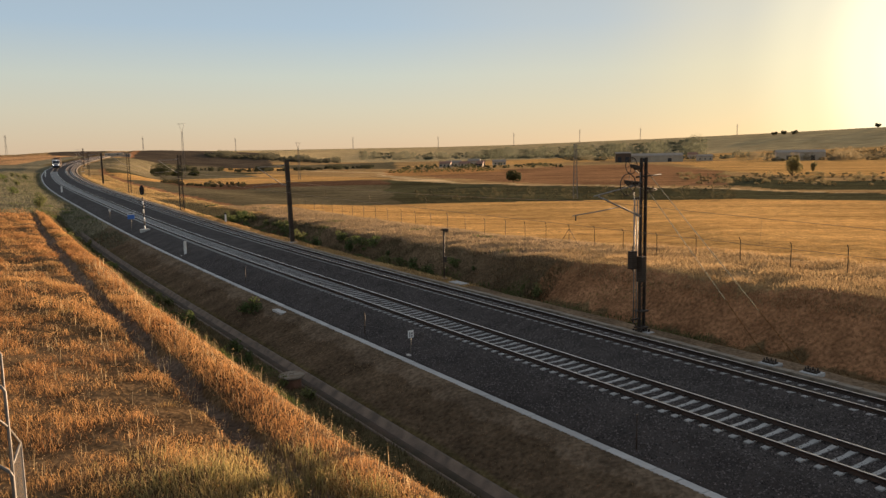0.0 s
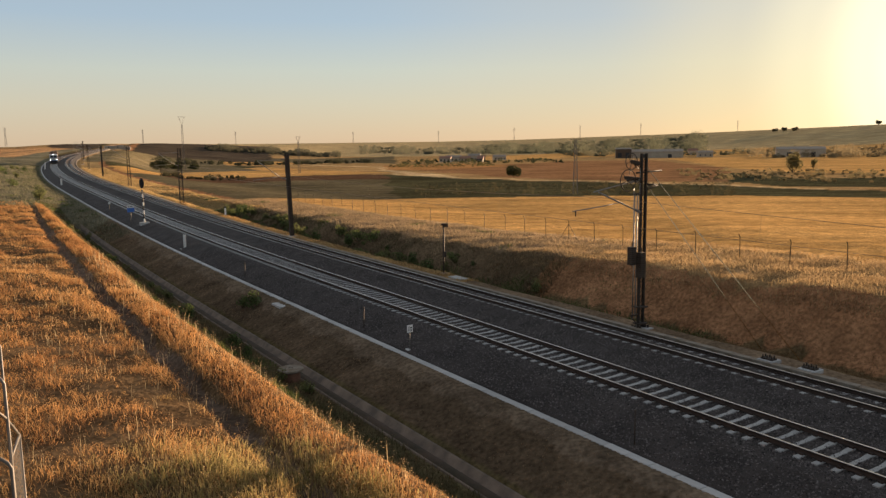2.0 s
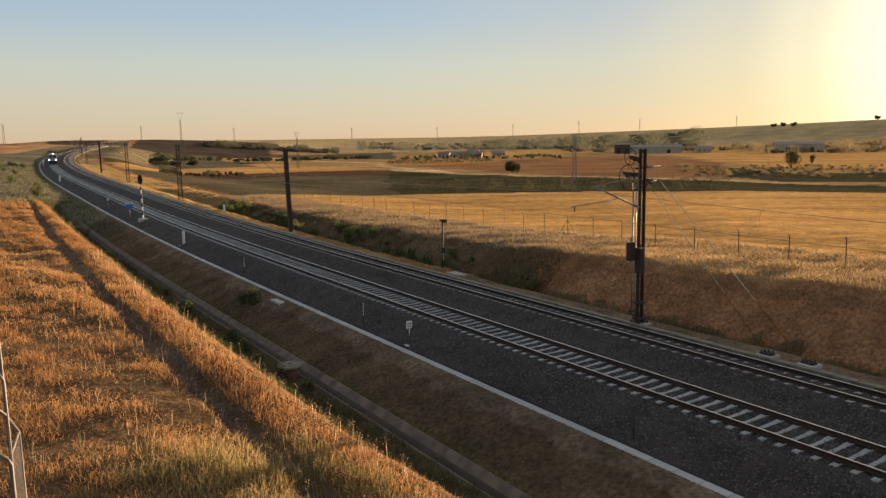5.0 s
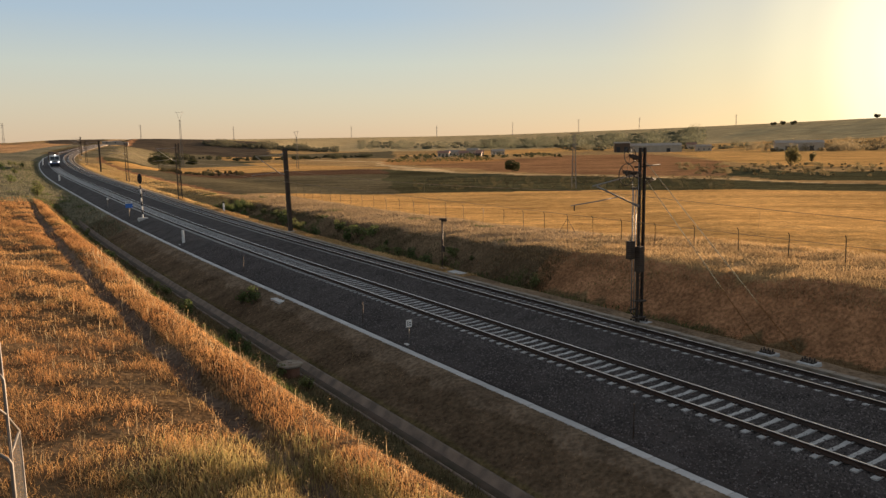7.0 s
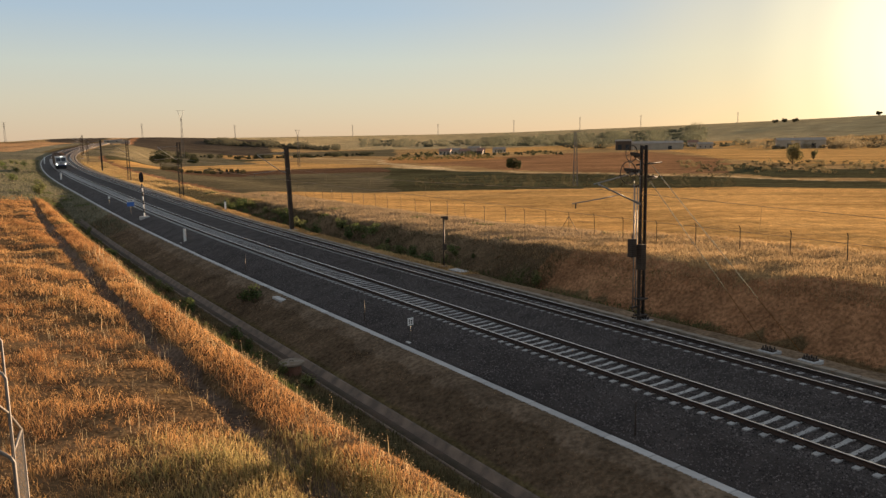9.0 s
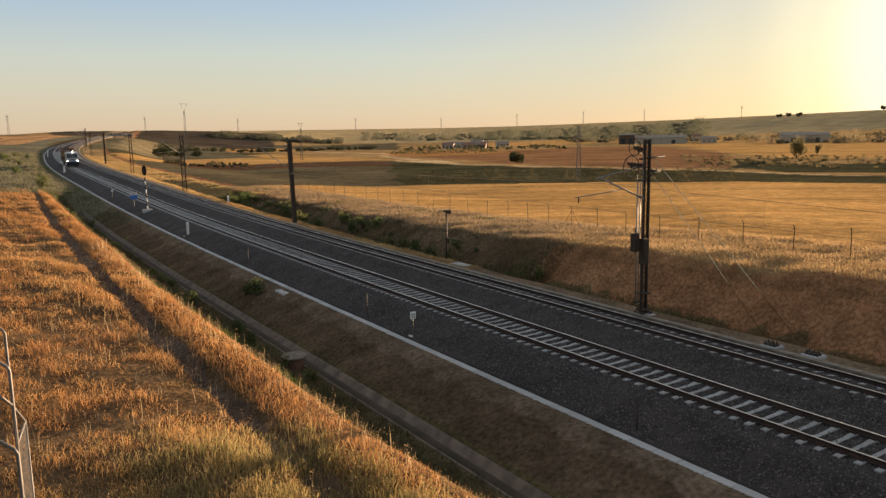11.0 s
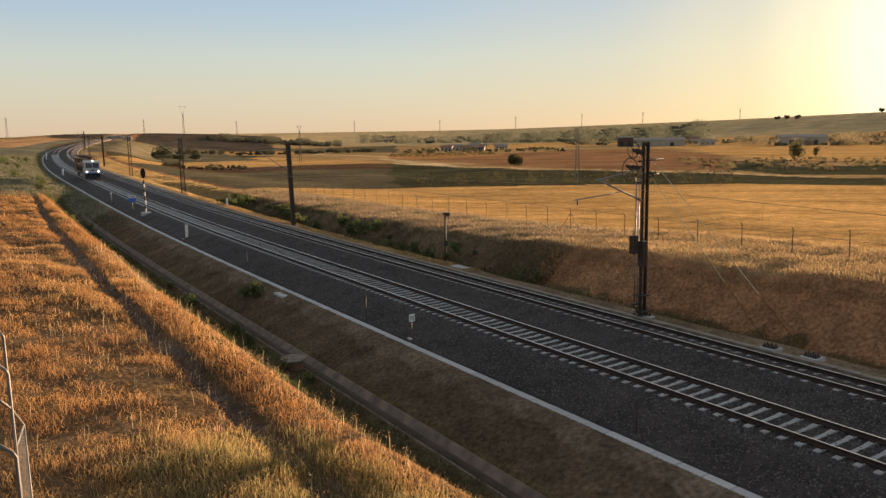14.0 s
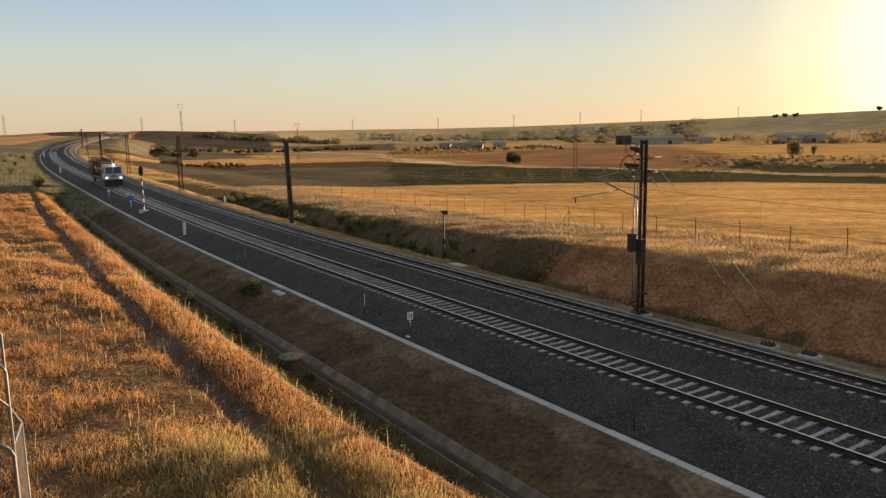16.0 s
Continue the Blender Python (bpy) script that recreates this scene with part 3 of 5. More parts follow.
def cantilever(owner, reach=3.0, zlow=6.0, zup=7.5, tip=6.9):
    """The hinged arm over the far track; local -x points to the track."""
    arm = part("cantilever_strut", tube(bmesh.new(), [(-0.75, 0, zlow + 0.14), (-reach + 0.3, 0, tip)], 0.04, 8), M_GALV, owner)
    part("strut_insulator", insulator(bmesh.new(), (-0.18, 0, zlow), (-0.75, 0, zlow + 0.14)), M_GALV, arm)
    part("top_tie", tube(bmesh.new(), [(-0.7, 0, zup - 0.12), (-reach + 0.2, 0, tip + 0.08)], 0.028, 8), M_GALV, owner)
    part("tie_insulator", insulator(bmesh.new(), (-0.18, 0, zup), (-0.7, 0, zup - 0.12)), M_GALV, owner)
    part("steady_arm", tube(bmesh.new(), [(-1.25, 0, zlow + 0.3), (-2.2, 0, zlow + 0.18), (-reach - 0.35, 0, zlow + 0.1)], 0.022, 8), M_GALV, owner)
    part("contact_clamp", tube(bmesh.new(), [(-reach - 0.2, 0, zlow + 0.1), (-reach - 0.2, 0, zlow - 0.22)], 0.03, 6), M_STEEL, owner)


def mast_solid(s, lat, h, lean=0.0):
    m = thing("catenary_mast", "dark solid steel catenary mast with a cantilever arm", "catenary mast", pose(*at(s, lat, -0.62), 0, lean, heading(s)), "masts beside the far track")
    bm = bmesh.new()
    channel_column(bm, h, 0.42, 0.36)
    box(bm, -0.2, 0.2, -0.165, 0.165, 0.05, h - 0.02)
    part("column", bm, M_STEEL, m)
    bm = bmesh.new()
    box(bm, -0.42, 0.42, -0.09, 0.09, h, h + 0.12, bevel=0.01)
    part("cap_beam", bm, M_STEEL, m)
    bm = bmesh.new()
    box(bm, -0.45, 0.45, -0.45, 0.45, -0.6, 0.06, bevel=0.03)
    part("footing", bm, M_CONCRETE, m)
    cantilever(m, 3.5, 6.25, 8.45, 8.25)
    return m


def mast_lattice(s, lat, h):
    m = thing("catenary_mast", "dark lattice steel catenary mast with a cantilever arm", "catenary mast", pose(*at(s, lat, -0.62), 0, 0, heading(s)), "masts beside the far track")
    part("column", lattice(bmesh.new(), h, 0.62, 0.5, 0.045, 14, 0.72), M_STEEL, m)
    bm = bmesh.new()
    box(bm, -0.5, 0.5, -0.45, 0.45, -0.6, 0.06, bevel=0.03)
    part("footing", bm, M_CONCRETE, m)
    cantilever(m, 3.5, 6.25, 8.45, 8.25)
    return m


mast_solid(67.7, 8.7, 8.8, -1.5)
mast_lattice(117.5, 8.75, 9.1)
mast_lattice(171.0, 9.5, 8.8)
mast_solid(226.0, 10.2, 8.6)
mast_lattice(284, 10.6, 8.5)
mast_lattice(336, 10.4, 8.5)
mast_solid(388, 10.4, 8.5)

# the tensioning mast close by
S_M, L_M = 17.1, 8.37
tm = thing("tensioning_mast", "tall dark steel mast with balance weights, pulleys and guy wires", "catenary mast", pose(*at(S_M, L_M, -0.62), 0, 0, heading(S_M)), "masts beside the far track")
part("column", channel_column(bmesh.new(), 9.35, 0.44, 0.15), M_STEEL, tm)
bm = bmesh.new()
box(bm, -0.5, 0.5, -0.5, 0.5, -0.6, 0.05, bevel=0.03)
part("footing", bm, M_CONCRETE, tm)
for z in (0.25, 1.15):
    bm = bmesh.new()
    box(bm, -0.32, 0.3, -0.24, 0.24, z, z + 0.08, bevel=0.01)
    part("base_bracket", bm, M_STEEL, tm)
for sx in (-0.3, 0.3):
    for k in range(4):
        bm = bmesh.new()
        box(bm, sx - 0.05, sx + 0.05, -0.3 + 0.18 * k, -0.24 + 0.18 * k, 0.02, 0.2)
        part("foot_rib", bm, M_STEEL, tm)
arm = part("cantilever_strut", tube(bmesh.new(), [(-0.62, 0, 6.45), (-3.22, 0, 7.47)], 0.042, 8), M_GALV, tm)
part("strut_insulator", insulator(bmesh.new(), (-0.2, 0, 6.29), (-0.62, 0, 6.45)), M_GALV, arm)
part("top_tie", tube(bmesh.new(), [(-1.0, 0, 7.88), (-3.55, 0, 7.5)], 0.034, 8), M_GALV, tm)
part("tie_insulator", insulator(bmesh.new(), (-0.3, 0, 7.98), (-1.0, 0, 7.88)), M_GALV, tm)
part("steady_arm", tube(bmesh.new(), [(-1.7, 0, 6.87), (-3.1, 0, 6.74), (-4.97, 0, 6.62)], 0.026, 8), M_GALV, tm)
part("contact_clamp", tube(bmesh.new(), [(-4.75, 0, 6.63), (-4.75, 0, 6.36)], 0.035, 6), M_STEEL, tm)
# guide rods for the weights, on the side away from the pull
for x in (-0.42, -0.62):
    part("guide_rod", tube(bmesh.new(), [(x, 0.0, 0.6), (x, 0.0, 7.25)], 0.03, 8), M_GALV, tm)
for z in (7.22, 0.75):
    bm = bmesh.new()
    box(bm, -0.75, -0.2, -0.05, 0.05, z, z + 0.08)
    part("guide_bracket", bm, M_STEEL, tm)
part("guide_brace", tube(bmesh.new(), [(-0.75, 0, 0.8), (-0.25, 0, 0.25)], 0.03, 6), M_STEEL, tm)


def weight_stack(x, y, z0, z1, w):
    rod = part("weight_rod", tube(bmesh.new(), [(x, y, z0 - 0.1), (x, y, z1 + 0.25)], 0.025, 6), M_STEEL, tm)
    n = int((z1 - z0) / 0.1)
    bm = bmesh.new()
    box(bm, x - w / 2, x + w / 2, y - w / 2, y + w / 2, 0.0, (z1 - z0) / n - 0.008)
    me = mesh_of("weight", bm, M_STEEL)
    for k in range(n):
        o = new("weight", me)
        o.parent = rod
        o.matrix_basis = pose(0, 0, z0 + k * (z1 - z0) / n)


weight_stack(-0.80, -0.05, 3.55, 4.5, 0.33)
weight_stack(-0.36, -0.28, 2.85, 4.2, 0.36)
for x, z1 in ((-0.80, 7.6), (-0.36, 8.6)):
    part("weight_cable", tube(bmesh.new(), [(x, -0.1, 4.3), (x, -0.1, z1)], 0.012, 5), M_GALV, tm)


def pulley(x, y, z, r):
    bm = bmesh.new()
    ring = [(x + r * math.cos(a), y, z + r * math.sin(a)) for a in (2 * math.pi * k / 28 for k in range(29))]
    tube(bm, ring, 0.025, 6, caps=False)
    for k in range(3):
        a = math.pi * k / 3 + 0.3
        tube(bm, [(x - r * math.cos(a), y, z - r * math.sin(a)), (x + r * math.cos(a), y, z + r * math.sin(a))], 0.014, 5)
    tube(bm, [(x, y - 0.07, z), (x, y + 0.07, z)], 0.06, 10)
    return bm


part("pulley_wheel", pulley(-1.35, -0.2, 8.0, 0.55), M_STEEL, tm, "spoked tensioning wheel")
part("pulley_wheel", pulley(-0.7, 0.2, 8.95, 0.42), M_STEEL, tm, "spoked tensioning wheel")


def bracket(x0, x1, z, y=0.0, rise_=0.12):
    bm = bmesh.new()
    for yy in (y - 0.09, y + 0.09):
        tube(bm, [(x0, yy, z), (x1, yy, z + rise_)], 0.035, 6)
        tube(bm, [(x0, yy, z - 0.3), (x1, yy, z + rise_)], 0.025, 6)
    n = 5
    for k in range(n):
        u = (k + 0.5) / n
        xx = x0 + (x1 - x0) * u
        box(bm, xx - 0.05, xx + 0.05, y - 0.12, y + 0.12, z - 0.14 * (1 - u), z + rise_ * u + 0.05)
    return bm


part("pulley_bracket", bracket(-0.2, -1.35, 8.05), M_STEEL, tm)
part("pulley_bracket", bracket(-0.2, -0.75, 8.85, 0.1), M_STEEL, tm)
part("anchor_bracket", bracket(0.2, 0.95, 7.75, 0, -0.1), M_STEEL, tm)
part("cross_arm", tube(bmesh.new(), [(-0.55, 0, 8.35), (1.35, 0, 8.42)], 0.045, 6), M_STEEL, tm)
mast_m = tm.matrix_basis.copy()
for (s, la), hz in (((12.41, 12.0), 7.7), ((10.38, 12.0), 8.6)):
    head_, foot = Vector((0.15, -0.1, hz)), mast_m.inverted() @ Vector(at(s, la, -1.12))
    part("guy_wire", tube(bmesh.new(), [head_, foot + (foot - head_) * 0.08], 0.021, 6), M_CABLE, tm, "taut steel guy wire, golden sun glint put into its colour")
for s, la in ((9.3, 8.2), (7.4, 8.35)):
    blk = thing("anchor_block", "concrete block with dark steel anchor bolts beside the track", "anchor block", pose(*at(s, la, -0.46), 0, 0, heading(s)), "anchor blocks")
    bm = bmesh.new()
    box(bm, -0.32, 0.4, -0.4, 0.4, -0.4, 0.0, bevel=0.03)
    part("base", bm, M_CONCRETE, blk)
    bm = bmesh.new()
    box(bm, -0.16, 0.18, -0.3, 0.3, 0.0, 0.07, bevel=0.01)
    for x in (-0.1, 0.1):
        for y in (-0.22, 0.0, 0.22):
            tube(bm, [(x, y, 0.05), (x, y, 0.2)], 0.035, 6)
    part("bolts", bm, M_STEEL, blk)

# contact wire, messenger wire and droppers over the far track
wires = thing("overhead_line", "thin overhead contact and messenger wires above the far track", "overhead line", pose(0, 0, 0))
SUP = [(-38, 8.0), (17.1, 8.37), (67.7, 8.7), (117.5, 8.75), (171.0, 9.5), (226.0, 10.2), (284, 10.6), (336, 10.4)]
def wire_lat(s):
    return float(np.interp(s, [a for a, b in SUP], [b - 3.2 for a, b in SUP]))
cw, mw = [], []
for (s0, _), (s1, _) in zip(SUP, SUP[1:]):
    for k in range(12):
        u = k / 12
        s = s0 + (s1 - s0) * u
        cw.append(at(s, wire_lat(s), 5.28))
        mw.append(at(s, wire_lat(s) + 0.1, 6.6 - 1.6 * u * (1 - u)))
        if k in (2, 4, 6, 8, 10):
            part("dropper", tube(bmesh.new(), [cw[-1], mw[-1]], 0.005, 4), M_WIRE, wires)
part("contact_wire", tube(bmesh.new(), cw, 0.011, 5), M_WIRE, wires)
part("messenger_wire", tube(bmesh.new(), mw, 0.011, 5), M_WIRE, wires)


# ---- signal, signs and stakes beside the near track ----
sg = thing("railway_signal", "black-headed signal on a black and white banded post", "railway signal", pose(*at(88.2, -2.55, -0.62), 0, -0.6, heading(88)))
bm = bmesh.new()
box(bm, -0.55, 0.55, -0.45, 0.45, -0.3, 0.5, bevel=0.05)
part("base", bm, M_CONCRETE, sg)
for k in range(8):
    bm = bmesh.new()
    tube(bm, [(0, 0, 0.42 + 0.51 * k), (0, 0, 0.42 + 0.51 * (k + 1))], 0.085, 12)
    part("post_band", bm, M_BLACK if k % 2 else M_WHITE, sg)
bm = bmesh.new()
ring = [(0.27 * math.cos(a), 0.37 * math.sin(a)) for a in (2 * math.pi * k / 24 for k in range(24))]
va = [bm.verts.new((x, -0.05, 5.3 + z * 1.7)) for x, z in ring]
vb = [bm.verts.new((x, 0.03, 5.3 + z * 1.7)) for x, z in ring]
bm.faces.new(va)
bm.faces.new(list(reversed(vb)))
for k in range(24):
    bm.faces.new((va[k], vb[k], vb[(k + 1) % 24], va[(k + 1) % 24]))
bmesh.ops.recalc_face_normals(bm, faces=bm.faces)
head = part("head", bm, M_BLACK, sg, "oval black signal head")
for z in (4.93, 5.3, 5.67):
    bm = bmesh.new()
    tube(bm, [(0, -0.05, z), (0, -0.28, z)], 0.12, 12)
    part("lamp_hood", bm, M_BLACK, head)
bm = bmesh.new()
tube(bm, [(0, 0.1, 0.4), (0, 0.25, 0.4), (0.2, 0.25, 4.2)], 0.02, 5)
part("ladder", bm, M_STEEL, sg)


def post_sign(name, label, category, s, lat, h, plates, r=0.03, mat=None, foot=True, group=""):
    """A post with flat plates; a plate is (x, z, half width, half height, material, name)."""
    p = thing(name, label, category, pose(*at(s, lat, -0.8), 0, random.uniform(-1, 1), heading(s) + 4), group)
    part("post", tube(bmesh.new(), [(0, 0, -0.2), (0, 0, h)], r, 8), mat or M_DULLGALV, p)
    if foot:
        bm = bmesh.new()
        box(bm, -0.2, 0.2, -0.18, 0.18, -0.3, 0.07, bevel=0.02)
        part("footing", bm, M_CONCRETE, p)
    for x, z, w, hh, mt, nm, dy in plates:
        bm = bmesh.new()
        box(bm, x - w, x + w, -r - 0.012 - dy, -r - dy, z - hh, z + hh, bevel=0.004)
        part(nm, bm, mt, p)
    return p


post_sign("line_sign", "small white square sign with dark marks on a thin post", "sign", 21.2, -3.6, 1.28,
          [(0, 1.1, 0.17, 0.19, M_WHITE, "plate", 0), (-0.07, 1.1, 0.02, 0.12, M_BLACK, "mark", 0.012), (0.06, 1.14, 0.05, 0.03, M_BLACK, "mark", 0.012), (0.06, 1.02, 0.03, 0.05, M_BLACK, "mark", 0.012)], 0.025)
post_sign("line_sign", "blue sign with white lettering bars on a post", "sign", 93.1, -3.25, 2.3,
          [(0, 1.83, 0.44, 0.27, M_BLUE, "plate", 0), (0, 2.28, 0.46, 0.17, M_WHITE, "header_plate", 0), (-0.22, 2.28, 0.07, 0.06, M_BLACK, "bar", 0.012), (0.08, 2.28, 0.14, 0.05, M_BLACK, "bar", 0.012)], 0.04)
post_sign("line_sign", "small pale disc sign on a short post", "sign", 110.2, -3.3, 1.6, [(0, 1.5, 0.15, 0.16, M_WHITE, "plate", 0)], 0.03)


def marker_post(s, lat, h, w=0.16):
    p = thing("marker_post", "thick white painted concrete marker post", "marker post", pose(*at(s, lat, -0.75), 0, 0, heading(s)), "white marker posts")
    bm = bmesh.new()
    box(bm, -w, w, -0.1, 0.1, -0.3, h, bevel=0.03)
    part("post", bm, M_WHITE, p)
    bm = bmesh.new()
    box(bm, -0.45, 0.3, -0.3, 0.3, -0.3, 0.05, bevel=0.03)
    part("footing", bm, M_CONCRETE, p)
    return p


marker_post(65.8, -3.2, 1.4, 0.12)
marker_post(186.6, -3.0, 1.6, 0.2)
marker_post(291.5, -3.0, 1.6, 0.2)
marker_post(320, -3.0, 1.6, 0.2)
mp = marker_post(94.1, 9.2, 1.25, 0.11)
bm = bmesh.new()
box(bm, -0.12, 0.12, -0.11, 0.11, 1.25, 1.45, bevel=0.02)
part("cap", bm, M_BLACK, mp, "black cap")
for s, la in ((26.3, -3.55), (6.3, -3.6), (46.4, -3.55)):
    p = thing("stake", "thin dark iron stake standing in the ballast", "stake", pose(*at(s, la, -0.75), 0, 0.5, heading(s)), "iron stakes")
    part("bar", tube(bmesh.new(), [(0, 0, -0.2), (0, 0, 1.25)], 0.028, 6), M_STEEL, p)

# detector post with its slab beside the far track
dp = thing("detector_post", "dark post with a small lamp-like head beside the far track", "post", pose(*at(37.8, 9.2, -0.62), 0, 0.5, heading(37.8)))
part("pole", tube(bmesh.new(), [(0, 0, -0.2), (0, 0, 3.8)], 0.065, 10), M_STEEL, dp)
bm = bmesh.new()
box(bm, -0.2, 0.34, -0.12, 0.12, 3.75, 3.9, bevel=0.03)
box(bm, 0.14, 0.36, -0.14, 0.14, 3.62, 3.84, bevel=0.04)
hd = part("head", bm, M_STEEL, dp)
bm = bmesh.new()
box(bm, -0.05, 0.2, -0.11, 0.11, 1.3, 1.75, bevel=0.02)
part("terminal_box", bm, M_STEEL, dp)
bm = bmesh.new()
box(bm, -0.2, 0.2, -0.2, 0.2, -0.4, 0.1, bevel=0.02)
part("footing", bm, M_CONCRETE, dp)
sl = thing("cable_slab", "flat pale concrete slab beside the far track", "slab", pose(*at(35.4, 8.9, -0.56), 0, 0, heading(35)))
bm = bmesh.new()
box(bm, -0.35, 0.4, -0.8, 0.8, -0.3, 0.05, bevel=0.02)
part("slab", bm, M_CONCRETE, sl)

# ---- the machine that comes along the near track; its nose looks along -y ----
M_TBODY = material("white_machine_paint", (0.47, 0.48, 0.49), 0.35, vary=0.08, scale=1.5, fine=20, bump=0.03, spec=0.5)
M_TDARK = material("greasy_machinery", (0.075, 0.05, 0.032), 0.6, vary=0.4, scale=2, fine=15, bump=0.2)
M_TRUST = material("brown_machine_frame", (0.13, 0.08, 0.05), 0.6, vary=0.35, scale=2, fine=15, bump=0.2)
M_TBLUE = material("blue_band_paint", (0.05, 0.12, 0.32), 0.35, vary=0.08, scale=2, fine=20, bump=0.03)
M_GLASS = material("dark_cab_glass", (0.015, 0.02, 0.025), 0.06, vary=0.05, scale=1, fine=5, bump=0.0, spec=0.8)
M_LAMP = glow("headlamp_glow", (1.0, 0.93, 0.8), 8.0)

train = thing("track_machine", "track maintenance machine with a white cab and brown machinery, headlamps lit", "rail vehicle", pose(*at(362, 0), 0, 0, heading(362)))


def prism(bm, profile, x0, x1):
    """A side profile (y, z) drawn from x0 to x1."""
    a = [bm.verts.new((x0, y, z)) for y, z in profile]
    b = [bm.verts.new((x1, y, z)) for y, z in profile]
    bm.faces.new(a)
    bm.faces.new(list(reversed(b)))
    n = len(profile)
    for k in range(n):
        bm.faces.new((a[k], b[k], b[(k + 1) % n], a[(k + 1) % n]))
    bmesh.ops.recalc_face_normals(bm, faces=bm.faces)
    return bm


bm = prism(bmesh.new(), [(-3.0, 1.15), (-3.05, 2.1), (-2.75, 3.35), (-2.5, 3.62), (0.2, 3.7), (0.2, 1.15)], -1.42, 1.42)
bmesh.ops.bevel(bm, geom=[e for e in bm.edges], offset=0.08, segments=2, affect="EDGES")
cab = part("cab", bm, M_TBODY, train, "white driver's cab", smooth_faces=False)
for x0, x1 in ((-1.2, -0.06), (0.06, 1.2)):
    bm = bmesh.new()
    v = [bm.verts.new(c) for c in ((x0, -3.06, 2.28), (x1, -3.06, 2.28), (x1, -2.80, 3.3), (x0, -2.80, 3.3))]
    f = bm.faces.new(v)
    r = bmesh.ops.extrude_face_region(bm, geom=[f])
    bmesh.ops.translate(bm, verts=[e for e in r["geom"] if isinstance(e, bmesh.types.BMVert)], vec=(0, 0.05, 0.0))
    bmesh.ops.recalc_face_normals(bm, faces=bm.faces)
    part("windscreen", bm, M_GLASS, cab, "dark tinted windscreen")
for sx in (-1, 1):
    bm = bmesh.new()
    x = sx * 1.43
    box(bm, min(x, x - sx * 0.03), max(x, x - sx * 0.03), -2.3, -0.5, 2.3, 3.25, bevel=0.01)
    part("side_window", bm, M_GLASS, cab, "dark side window")
    bm = bmesh.new()
    tube(bm, [(sx * 1.1, -3.06, 1.55), (sx * 1.1, -3.13, 1.55)], 0.085, 16)
    part("headlamp", bm, M_LAMP, train, "lit white headlamp")
bm = bmesh.new()
tube(bm, [(0.15, -2.78, 3.72), (0.15, -2.62, 3.72)], 0.09, 16)
part("headlamp", bm, M_LAMP, train, "lit white roof headlamp")
bm = bmesh.new()
box(bm, -1.44, 1.44, -3.09, -3.0, 1.16, 1.36, bevel=0.02)
part("front_band", bm, M_TBLUE, train, "blue band under the lamps")
bm = bmesh.new()
box(bm, -0.35, 0.35, -3.10, -3.06, 1.75, 1.95, bevel=0.01)
part("front_emblem", bm, M_BLACK, train)
bm = bmesh.new()
box(bm, -1.3, 1.3, -2.95, -2.7, 0.25, 1.12, bevel=0.05)
prism(bm, [(-3.2, 0.3), (-2.9, 0.2), (-2.6, 0.6), (-2.9, 1.0)], -1.35, 1.35)
part("bumper", bm, M_BLACK, train, "dark bumper and rail guard")
for x in (-0.9, 0.9):
    bm = bmesh.new()
    tube(bm, [(x, -2.9, 1.0), (x, -3.45, 1.0)], 0.1, 10)
    tube(bm, [(x, -3.45, 1.0), (x, -3.52, 1.0)], 0.24, 14)
    part("buffer", bm, M_BLACK, train)
bm = bmesh.new()
box(bm, -1.35, 1.35, 0.2, 17.0, 0.95, 1.25, bevel=0.03)
part("main_frame", bm, M_TRUST, train)
# machinery: engine housings, boom, tanks and a raised rear cab in an open frame
bm = bmesh.new()
box(bm, -1.25, 1.25, 0.5, 4.4, 1.25, 2.9, bevel=0.08)
part("engine_housing", bm, M_TRUST, train)
bm = bmesh.new()
for k in range(7):
    box(bm, -1.28, 1.28, 0.8 + k * 0.5, 1.05 + k * 0.5, 1.5, 2.6)
part("louvres", bm, M_TDARK, train)
bm = bmesh.new()
tube(bm, [(-0.6, 4.6, 2.0), (-0.6, 8.0, 2.0)], 0.55, 16)
tube(bm, [(0.6, 4.6, 2.0), (0.6, 8.0, 2.0)], 0.5, 16)
part("tanks", bm, M_TDARK, train)
bm = bmesh.new()
for x in (-1.3, 1.3):
    for y in (0.6, 4.5, 8.3, 12.2, 16.6):
        tube(bm, [(x, y, 1.2), (x, y, 4.3)], 0.06, 6)
    tube(bm, [(x, 0.6, 4.3), (x, 16.6, 4.3)], 0.06, 6)
    for a, b in ((0.6, 4.5), (8.3, 4.5), (8.3, 12.2), (16.6, 12.2)):
        tube(bm, [(x, a, 1.3), (x, b, 4.3)], 0.045, 6)
for y in (0.6, 4.5, 8.3, 12.2, 16.6):
    tube(bm, [(-1.3, y, 4.3), (1.3, y, 4.3)], 0.06, 6)
part("open_frame", bm, M_TRUST, train, "brown open steel framework")
bm = bmesh.new()
box(bm, -0.5, 0.5, 1.5, 12.0, 3.3, 3.75, bevel=0.06)
tube(bm, [(0.3, 2.0, 4.0), (-0.4, 6.0, 4.55), (0.2, 11.0, 4.1)], 0.2, 8)
part("boom", bm, M_TDARK, train)
bm = bmesh.new()
box(bm, -1.3, 1.3, 12.4, 16.4, 1.25, 3.9, bevel=0.1)
rear = part("rear_cab", bm, M_TRUST, train)
for sx in (-1, 1):
    bm = bmesh.new()
    x = sx * 1.31
    box(bm, min(x, x - sx * 0.03), max(x, x - sx * 0.03), 13.0, 15.8, 2.5, 3.5, bevel=0.01)
    part("side_window", bm, M_GLASS, rear)
bm = bmesh.new()
